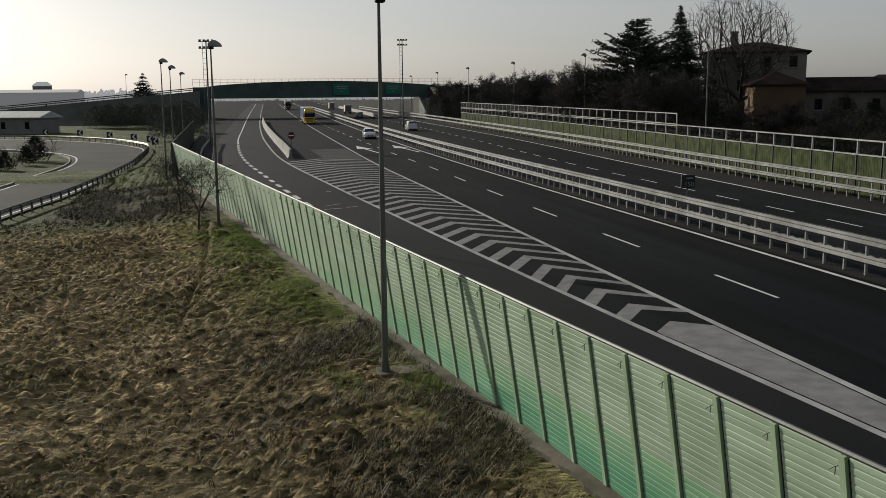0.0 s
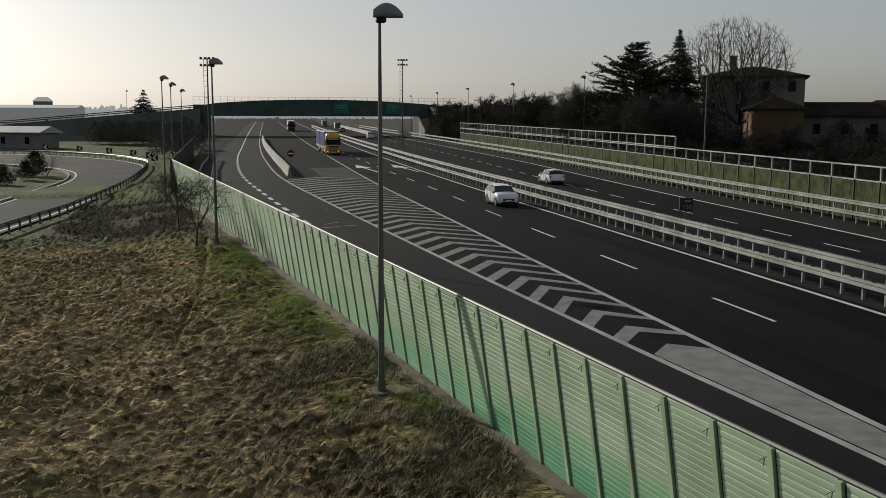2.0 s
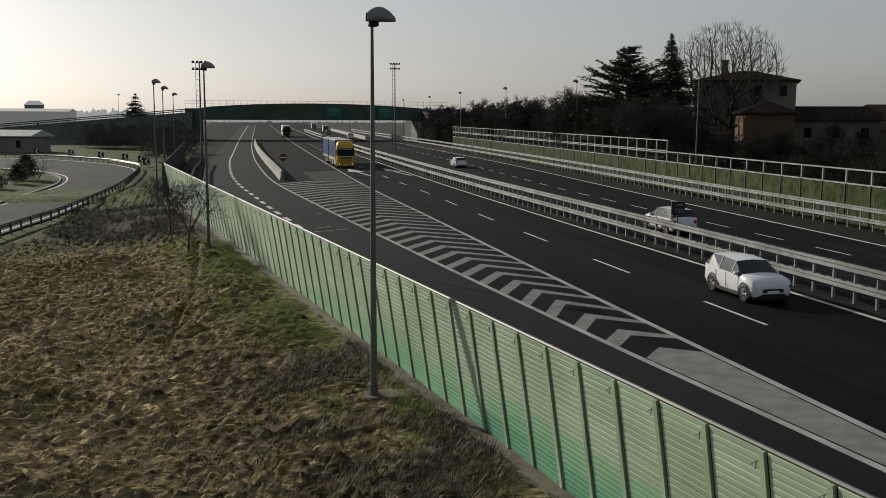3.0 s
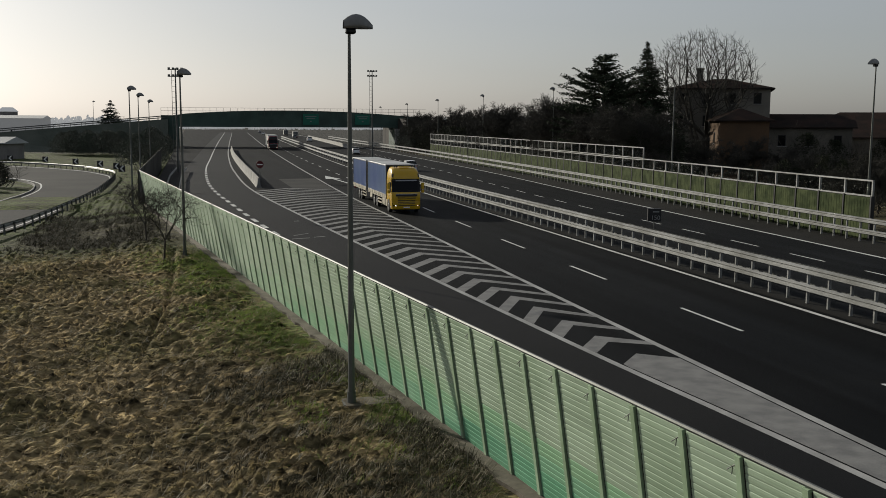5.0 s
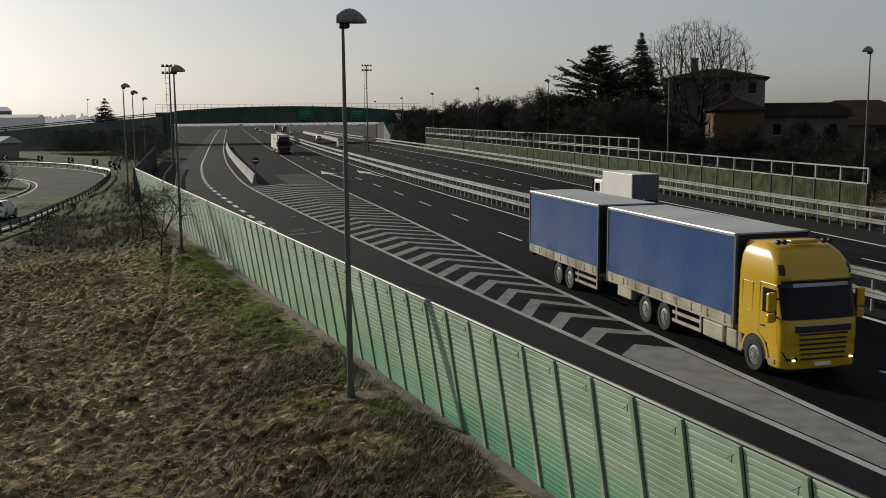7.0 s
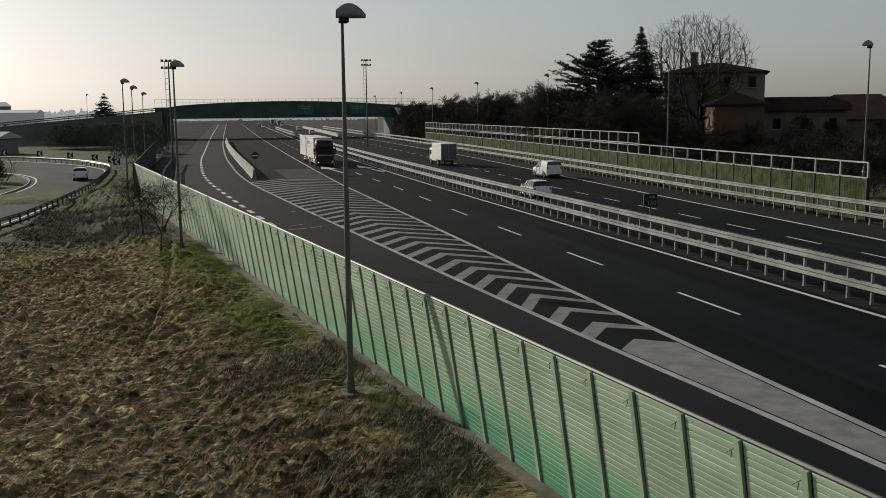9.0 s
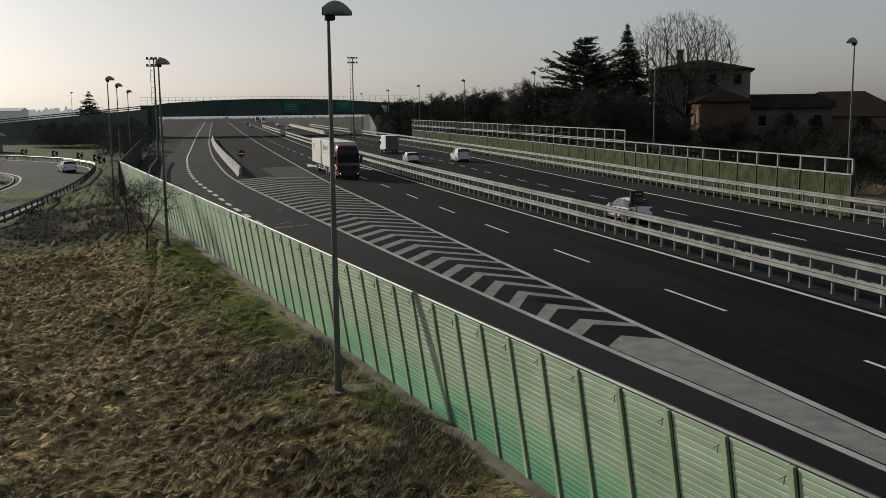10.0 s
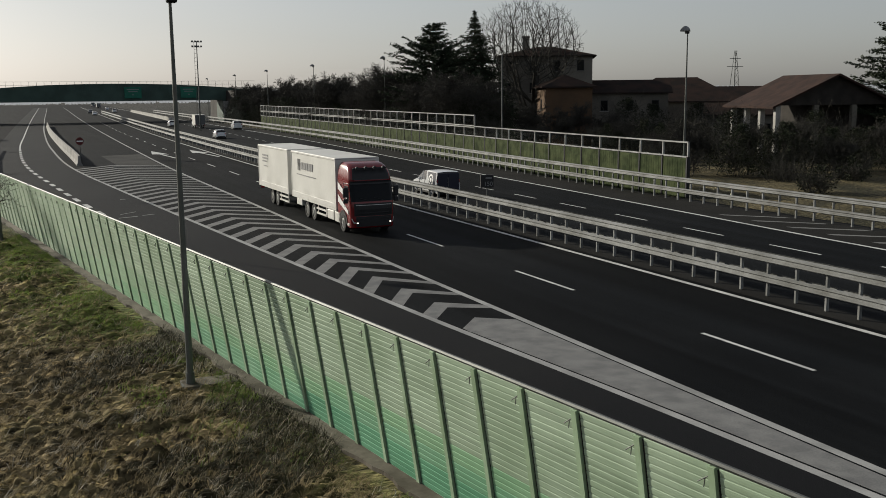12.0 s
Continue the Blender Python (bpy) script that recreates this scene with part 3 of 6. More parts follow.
def guard_rail(name, fn, y0, y1, sides, label, post_step=1.4, zs=(0.68, 1.42), top=1.5):
    """Two beams, one above the other, on one or both sides of a row of posts."""
    rail = tagged(new(name), label, "guard rail", kind="structure")
    pts = [(fn(y), y) for y in stations(y0, y1, 3, 0.02)]
    for side in sides:
        for z in zs:
            bm = bmesh.new()
            w_beam(bm, [(x + side * 0.12, y) for x, y in pts], z, side)
            part("beam", bm, M_STEEL, rail)
    bm = bmesh.new()
    box(bm, -0.06, 0.06, -0.04, 0.04, 0, top)
    for side in sides:
        for z in zs:
            box(bm, min(0, side * 0.13), max(0, side * 0.13), -0.05, 0.05, z - 0.08, z + 0.08)
    first = part("post", bm, M_STEEL, rail, m=pose(fn(y0), y0, 0))
    y = y0 + post_step
    while y < y1:
        c = first.copy()
        scene.collection.objects.link(c)
        c.matrix_basis = pose(fn(y), y, 0)
        y += post_step if y < 130 else 4
    return rail


far_wall()
guard_rail("median_rail", MEDIAN, 14, 420, (-1, 1), "galvanised steel double-height median guard rail")
guard_rail("verge_rail", FAR_RAIL, 20, 420, (-1,), "galvanised steel double-height roadside guard rail")


# ---- grass tufts and weeds in the field ----
def blades(name, material, count, spots, length, width, label, seed):
    """Thin bent blades in one mesh, laid at places that spots() gives."""
    rnd = random.Random(seed)
    verts, faces = [], []
    for _ in range(count):
        got = spots(rnd)
        if not got:
            continue
        x, y, z, s = got
        for _k in range(rnd.randint(3, 6)):
            a = rnd.gauss(0.2, 0.9)
            l = length * s * rnd.uniform(0.5, 1.2)
            dx, dy = math.cos(a) * l, math.sin(a) * l
            up = l * rnd.uniform(0.1, 0.6)
            w = width * rnd.uniform(0.6, 1.3)
            px, py = -math.sin(a) * w, math.cos(a) * w
            bx, by = x + rnd.gauss(0, 0.05), y + rnd.gauss(0, 0.05)
            n = len(verts)
            verts += [(bx - px, by - py, z - 0.02), (bx + px, by + py, z - 0.02), (bx + dx * 0.5 + px * 0.7, by + dy * 0.5 + py * 0.7, z + up),
                      (bx + dx * 0.5 - px * 0.7, by + dy * 0.5 - py * 0.7, z + up), (bx + dx, by + dy, z + up * rnd.uniform(0.3, 1.1))]
            faces += [(n, n + 1, n + 2, n + 3), (n + 3, n + 2, n + 4)]
    me = bpy.data.meshes.new(name)
    me.from_pydata(verts, [], faces)
    me.materials.append(material)
    return tagged(new(name, me), label, "grass", kind="stuff")


def wall_gap(x, y):
    return WALL_BASE(y) - x


def straw_spots(rnd):
    y = 13 + 52 * rnd.random() ** 1.25
    x = WALL_BASE(y) - 0.8 - rnd.random() * (7 + y * 0.42)
    return x, y, height(x, y) + matted(x, y) * min(1, max(0, (wall_gap(x, y) - 0.7) / 1.2)), 1.0


def green_spots(rnd):
    y = rnd.uniform(14, 62)
    d = 0.6 + abs(rnd.gauss(0, 1.1 + y * 0.018))
    x = WALL_BASE(y) - d
    if noise.noise(Vector((x * 0.3, y * 0.3, 3))) < -0.05:
        return None
    if y + 6 * noise.noise(Vector((x * 0.25, y * 0.25, 2))) < 33 and rnd.random() > (0.95 if 24.5 < y < 30 and d < 3.5 else 0.25):
        return None
    return x, y, height(x, y) + matted(x, y) * min(1, max(0, (d - 0.7) / 1.2)), 1.0


def weed_spots(rnd):
    y = rnd.uniform(12, 34)
    d = 0.5 + abs(rnd.gauss(0, 2.6))
    x = WALL_BASE(y) - d
    if 24.5 < y < 29.5 and d < 3.6 and rnd.random() < 0.8:
        return None
    if noise.noise(Vector((x * 0.28 + 11, y * 0.28, 5))) < -0.05:
        return None
    return x, y, height(x, y) + matted(x, y) * min(1, max(0, (d - 0.7) / 1.2)), rnd.uniform(0.7, 1.5)


blades("dry_grass", M_STRAW, 30000, straw_spots, 0.24, 0.008, "matted straw-coloured dry grass", 1)
blades("green_grass", M_BLADE, 20000, green_spots, 0.2, 0.008, "short green grass along the wall", 2)
blades("weeds", M_WEED, 6500, weed_spots, 0.38, 0.009, "dark withered weeds beside the wall", 3)
blades("bleached_stems", M_BLEACH, 800, weed_spots, 0.42, 0.006, "bleached dead stems among the weeds", 4)
blades("bleached_straw", M_BLEACH, 1500, straw_spots, 0.42, 0.007, "long bleached stalks lying on the matted grass", 6)


# ---- lamps and masts ----
def street_lamp(x, y, z, h, yaw, label="tall grey steel street lamp with a hooded head", cobra=True):
    lamp = tagged(new("street_lamp"), label, "street lamp", "street lamps along the road")
    lamp.matrix_basis = pose(x, y, z, 0, 0, yaw)
    bm = bmesh.new()
    cyl(bm, (0, 0, 0), (0, 0, h * 0.5), 0.1, 0.075, 12)
    cyl(bm, (0, 0, h * 0.5), (0, 0, h - 0.1), 0.075, 0.042, 12)
    part("pole", bm, M_POLE, lamp)
    bm = bmesh.new()
    cyl(bm, (0, 0, 0.02), (0, 0, 0.35), 0.13, 0.125, 12)
    box(bm, -0.25, 0.25, -0.25, 0.25, -0.05, 0.03)
    part("base_plate", bm, M_POLE, lamp)
    bm = bmesh.new()
    # hood: half an egg, long towards +x
    n, r = 12, 7
    rows = []
    for i in range(r + 1):
        u = i / r
        xx = -0.16 + 0.82 * u
        rad = 0.19 * (math.sin(math.pi * (0.1 + 0.9 * u)) ** 0.5 if u < 1 else 0.12)
        tall = 0.40 * (math.sin(math.pi * (0.16 + 0.78 * u)) ** 0.8)
        rows.append([bm.verts.new((xx, rad * math.cos(math.pi * k / (n - 1)), h - 0.02 + tall * math.sin(math.pi * k / (n - 1)))) for k in range(n)])
    for p, q in zip(rows, rows[1:]):
        for k in range(n - 1):
            bm.faces.new((p[k], p[k + 1], q[k + 1], q[k]))
        bm.faces.new((p[0], q[0], q[n - 1], p[n - 1]))
    part("hood", bm, M_STEEL, lamp, smooth=True)
    bm = bmesh.new()
    box(bm, -0.1, 0.18, -0.13, 0.13, h - 0.17, h - 0.015, 0.05)
    part("lens", bm, M_GLASS, lamp, "dark glass lens")
    return lamp


street_lamp(4.32, 26.87, -0.56, 10.62, 0)
street_lamp(-0.47, 60.2, -0.62, 10.86, 0)
street_lamp(-5.37, 95.7, -1.0, 11.4, 0)
street_lamp(-5.5, 114.9, -1.0, 11.3, 0)
street_lamp(-5.7, 149.9, -1.0, 11.3, 0)
street_lamp(45.2, 57.0, -0.3, 11.9, 180)
street_lamp(52.1, 135.3, -0.35, 12.8, 180)
street_lamp(53.1, 174.1, -0.35, 12.8, 180)
street_lamp(54.4, 213.2, -0.35, 12.8, 180)
street_lamp(58.5, 263.6, -0.35, 12.8, 180)
street_lamp(62.0, 320.0, -0.35, 12.8, 180)
street_lamp(-29.4, 328, -1.0, 14.5, 0)
bm = bmesh.new()
cyl(bm, (0, 0, 0), (0, 0, 11.6), 0.1, 0.06)
bare = tagged(new("pole"), "plain grey steel pole behind the noise barrier", "pole")
bare.matrix_basis = pose(47.8, 90.2, -0.35)
part("shaft", bm, M_STEEL_DARK, bare)


def floodlight_mast(x, y, z, h):
    mast = tagged(new("floodlight_mast"), "tall lattice-topped floodlight mast", "mast")
    mast.matrix_basis = pose(x, y, z)
    bm = bmesh.new()
    cyl(bm, (0, 0, 0), (0, 0, h), 0.16, 0.09, 10)
    part("pole", bm, M_STEEL_DARK, mast)
    bm = bmesh.new()
    for k in range(int(h / 0.8)):
        box(bm, -0.55, -0.15, -0.02, 0.02, k * 0.8 + 1, k * 0.8 + 1.05)
    cyl(bm, (-0.55, 0, 0.5), (-0.55, 0, h - 0.2), 0.035, n=6)
    part("ladder", bm, M_STEEL_DARK, mast)
    for zz in (h - 0.3, h - 1.3):
        bm = bmesh.new()
        box(bm, -1.1, 1.1, -0.05, 0.05, zz, zz + 0.1)
        for q in (-0.9, -0.3, 0.3, 0.9):
            box(bm, q - 0.18, q + 0.18, -0.22, 0.1, zz + 0.08, zz + 0.36)
        part("lamp_bar", bm, M_STEEL_DARK, mast)


floodlight_mast(-1.8, 150, -0.4, 15.7)
floodlight_mast(38.1, 206.5, -0.3, 18.8)


# ---- noise barrier of the opposite carriageway ----
BARRIER = lambda y: FAR_RAIL(y) + 2.6


def far_barrier():
    bar = tagged(new("noise_barrier"), "mossy green concrete noise barrier with framed clear panels on top", "noise barrier", kind="structure")
    y, k = 56.0, 0
    while y < 215:
        y2 = y + 3.05
        a, b = Vector((BARRIER(y), y, 0)), Vector((BARRIER(y2), y2, 0))
        L = (b - a).length
        yaw = math.degrees(math.atan2(-(b - a).x, (b - a).y))
        high = y > 95.6
        m = pose(a.x, a.y, -0.3, 0, 0, yaw)
        bm = bmesh.new()
        box(bm, -0.08, 0.08, 0.1, L - 0.06, 0, 2.9)
        for q in range(9):
            box(bm, -0.09, -0.078, 0.18 + q * L / 9.6, 0.18 + q * L / 9.6 + 0.16, 0.05, 2.83)
        part("concrete_panel", bm, M_GREENWALL, bar, m=m)
        bm = bmesh.new()
        box(bm, -0.14, 0.14, -0.07, 0.07, 0, 3.0)
        part("post", bm, M_BLACK, bar, m=m)
        bays = ((2.95, 4.1),) if not high else ((2.95, 4.0), (4.07, 5.3))
        for n, (z0, z1) in enumerate(bays):
            bm = bmesh.new()
            for yy in (0, L):
                box(bm, -0.07, 0.07, yy - 0.06, yy + 0.06, z0, z1)
            box(bm, -0.075, 0.075, -0.06, L + 0.06, z0, z0 + 0.1)
            box(bm, -0.075, 0.075, -0.06, L + 0.06, z1 - 0.1, z1)
            part("frame", bm, M_STEEL, bar, "galvanised frame", m=m)
            bm = bmesh.new()
            box(bm, -0.01, 0.01, 0.07, L - 0.07, z0 + 0.1, z1 - 0.1)
            pane = part("pane", bm, M_CLEAR, bar, "clear acrylic pane", m=m)
            pane.visible_shadow = False
        y = y2
    return bar


far_barrier()


# ---- concrete barrier, signs and arrows at the gore ----
def jersey(x0, y0, x1, y1, fn):
    bar = tagged(new("concrete_barrier"), "pale concrete safety barrier in segments", "barrier")
    prof = [(-0.31, 0), (-0.31, 0.08), (-0.17, 0.35), (-0.1, 1.1), (0.1, 1.1), (0.17, 0.35), (0.31, 0.08), (0.31, 0)]
    n = 24
    for k in range(n):
        ya, yb = y0 + (y1 - y0) * k / n + 0.06, y0 + (y1 - y0) * (k + 1) / n
        bm = bmesh.new()
        r = [[bm.verts.new((fn(yy) + a, yy, b)) for a, b in prof] for yy in (ya, yb)]
        for i in range(len(prof) - 1):
            bm.faces.new((r[0][i], r[1][i], r[1][i + 1], r[0][i + 1]))
        bm.faces.new(r[0])
        bm.faces.new(r[1][::-1])
        part("segment", bm, M_CONCRETE, bar)


jersey(0, 282, 0, 470, curve_of([(270, 43.8), (310, 46.4), (400, 51.5), (519, 58)]))
jersey(0, 112, 0, 262, curve_of([(100, 7.2), (112, 7.5), (154, 8.0), (211, 9.0), (262, 10.6)]))


def no_entry(x, y):
    s = tagged(new("no_entry_sign"), "round red no-entry sign with a white bar", "road sign")
    s.matrix_basis = pose(x, y, 0)
    bm = bmesh.new()
    cyl(bm, (0, 0, 0), (0, 0, 3.0), 0.04)
    part("post", bm, M_STEEL_DARK, s)
    bm = bmesh.new()
    cyl(bm, (0, -0.05, 2.6), (0, -0.09, 2.6), 0.42, n=28)
    part("disc", bm, M_SIGNRED, s)
    bm = bmesh.new()
    box(bm, -0.32, 0.32, -0.10, -0.092, 2.54, 2.66)
    part("bar", bm, M_WHITE, s)


no_entry(7.75, 113.5)


def median_sign():
    s = tagged(new("median_sign"), "small dark electronic sign box on a post in the median", "road sign")
    x = MEDIAN(50) + 0.4
    s.matrix_basis = pose(x, 50, 0, 0, 0, -15)
    bm = bmesh.new()
    cyl(bm, (0, 0, 0), (0, 0, 2.5), 0.04)
    part("post", bm, M_STEEL_DARK, s)
    bm = bmesh.new()
    box(bm, -0.38, 0.38, -0.1, 0.1, 1.98, 2.72, 0.02)
    part("housing", bm, M_BLACK, s)
    bm = bmesh.new()
    box(bm, -0.1, 0.26, -0.112, -0.104, 2.5, 2.58)
    part("marking", bm, M_LETTER, s)
    text = bpy.data.curves.new("number", "FONT")
    text.body = "150"
    text.size = 0.36
    text.extrude = 0.004
    text.align_x = "CENTER"
    text.materials.append(M_LETTER)
    number = new("number", text)
    number.parent = s
    number.matrix_basis = pose(0.06, -0.108, 2.08, 90, 0, 0)


median_sign()


def arrow(x, y, parent, slant):
    bm = bmesh.new()
    pts = [(-0.16, 0), (0.16, 0), (0.16 + slant, 9), (1.0 + slant, 8.4), (0.2 + slant * 1.6, 17), (-1.0 + slant, 9.6), (-0.16 + slant, 9.3)]
    bm.faces.new([bm.verts.new((x + a, y + b, 0.006)) for a, b in pts])
    part("lane_arrow", bm, M_PAINT, parent)


arrow(18.9, 119, road, -0.5)
arrow(24.0, 119, road, -0.5)


# ---- the bridge over the motorway ----
def bridge():
    br = tagged(new("road_bridge"), "dark green steel road bridge with fences across the motorway", "bridge")
    y0 = 298.0
    bm = bmesh.new()
    n = 22
    xs = [-8 + 78 * k / n for k in range(n + 1)]
    top = lambda x: 9.6 + 1.35 * max(0, 1 - ((x - 30) / 34) ** 2) if -4 < x < 64 else 9.3
    front = [(bm.verts.new((x, y0, 5.9)), bm.verts.new((x, y0, top(x)))) for x in xs]
    back = [(bm.verts.new((x, y0 + 11, 5.9)), bm.verts.new((x, y0 + 11, top(x)))) for x in xs]
    for i in range(n):
        bm.faces.new((front[i][0], front[i + 1][0], front[i + 1][1], front[i][1]))
        bm.faces.new((back[i][1], back[i + 1][1], back[i + 1][0], back[i][0]))
        bm.faces.new((front[i][1], front[i + 1][1], back[i + 1][1], back[i][1]))
        bm.faces.new((front[i][0], back[i][0], back[i + 1][0], front[i + 1][0]))
    part("deck", bm, M_BRIDGE, br)
    bm = bmesh.new()
    for k in range(40):
        x = -8 + 2 * k
        box(bm, x, x + 0.07, y0 - 0.1, y0 - 0.02, 9.2, 11.6)
    for z in (10.6, 11.55):
        box(bm, -8, 72, y0 - 0.1, y0 - 0.03, z, z + 0.06)
    part("fence", bm, M_STEEL_DARK, br)
    for x, w in ((-4.5, 3.0), (63.0, 1.6)):
        bm = bmesh.new()
        box(bm, x - w / 2, x + w / 2, y0 + 0.5, y0 + 10, -1, 5.95)
        part("pier", bm, M_BRIDGE, br)
    bm = bmesh.new()
    box(bm, 61.2, 62.4, y0 - 6, y0 - 4.8, -0.4, 5.6)
    part("end_post", bm, M_CONCRETE, br, "pale concrete end post")
    for x in (33.5, 49.5):
        bm = bmesh.new()
        box(bm, x, x + 4.8, y0 - 0.5, y0 - 0.3, 6.7, 9.9)
        sign = part("road_sign", bm, M_SIGNGREEN, br, "green direction sign")
        bm = bmesh.new()
        for z, w in ((9.1, 3.4), (8.5, 2.6), (7.6, 0.5)):
            box(bm, x + 2.4 - w / 2, x + 2.4 + w / 2, y0 - 0.52, y0 - 0.505, z, z + 0.22)
        part("marking", bm, M_LETTER, sign)


bridge()


def approach():
    """Earth bank that carries the bridge's road to the left, with its rails and lamp."""
    bank = tagged(new("embankment"), "dark overgrown earth embankment with guard rails", "embankment", kind="structure")
    bm = bmesh.new()
    xs = [-6, -30, -60, -110, -200, -400]
    tops = [8.2, 6.1, 3.4, 1.6, 0.8, 0.2]
    rows = [[bm.verts.new(p) for p in ((x, 285, -1.1), (x, 297, t), (x, 309, t), (x, 322, -1.1))] for x, t in zip(xs, tops)]
    for a, b in zip(rows, rows[1:]):
        for i in range(3):
            bm.faces.new((a[i], a[i + 1], b[i + 1], b[i]))
    bm.faces.new(rows[0])
    part("bank", bm, M_DARK, bank)
    for dy in (297.2, 308.5):
        bm = bmesh.new()
        for (x, t), (x2, t2) in zip(zip(xs, tops), zip(xs[1:], tops[1:])):
            for dz in (0.5, 1.0):
                cyl(bm, (x, dy, t + dz), (x2, dy, t2 + dz), 0.11, n=6)
            n = int(abs(x2 - x) / 3)
            for k in range(n):
                u = k / n
                cyl(bm, (x + (x2 - x) * u, dy, t + (t2 - t) * u - 0.1), (x + (x2 - x) * u, dy, t + (t2 - t) * u + 1.05), 0.05, n=5)
        part("rail", bm, M_STEEL_DARK, bank)
    xs = [64, 90, 130, 200, 420]
    tops = [8.6, 8.0, 7.0, 5.0, 1.0]
    bm = bmesh.new()
    rows = [[bm.verts.new(p) for p in ((x, 287, -1.1), (x, 298, t), (x, 309, t), (x, 322, -1.1))] for x, t in zip(xs, tops)]
    for a, b in zip(rows, rows[1:]):
        for i in range(3):
            bm.faces.new((b[i], b[i + 1], a[i + 1], a[i]))
    bm.faces.new(rows[0][::-1])
    part("bank", bm, M_DARK, bank)
    bm = bmesh.new()
    box(bm, 63.1, 64.3, 286.5, 322.5, -1.1, 8.7)
    part("abutment", bm, M_DARKWOOD, bank, "dark abutment wall")
    bm = bmesh.new()
    for (x, t), (x2, t2) in zip(zip(xs, tops), zip(xs[1:], tops[1:])):
        for dz in (0.5, 1.0):
            cyl(bm, (x, 298.2, t + dz), (x2, 298.2, t2 + dz), 0.11, n=6)
    part("rail", bm, M_STEEL_DARK, bank)


approach()


# ---- the loop road beside the field ----
RAMP_OUT = [(-16.5, 58), (-14.9, 70.9), (-13.9, 77.8), (-12.7, 86.2), (-11.1, 109.2), (-10.7, 130), (-11.1, 151.7), (-13.1, 162.5), (-19.3, 178), (-32, 195), (-46, 203), (-75, 212)]
RAMP_IN = [(-24, 60), (-22.3, 74), (-21.2, 83), (-20.2, 91), (-18.8, 109), (-18.3, 121), (-19.1, 131), (-21.0, 140), (-25.5, 150), (-36, 163), (-48, 171), (-78, 178)]


def smooth_path(pts, n=6):
    out = []
    for i in range(len(pts) - 1):
        p = [Vector(pts[max(0, min(len(pts) - 1, i + k))]) for k in (-1, 0, 1, 2)]
        for j in range(n):
            u = j / n
            out.append(0.5 * ((2 * p[1]) + (p[2] - p[0]) * u + (2 * p[0] - 5 * p[1] + 4 * p[2] - p[3]) * u * u + (3 * p[1] - p[0] - 3 * p[2] + p[3]) * u**3))
    return out + [Vector(pts[-1])]


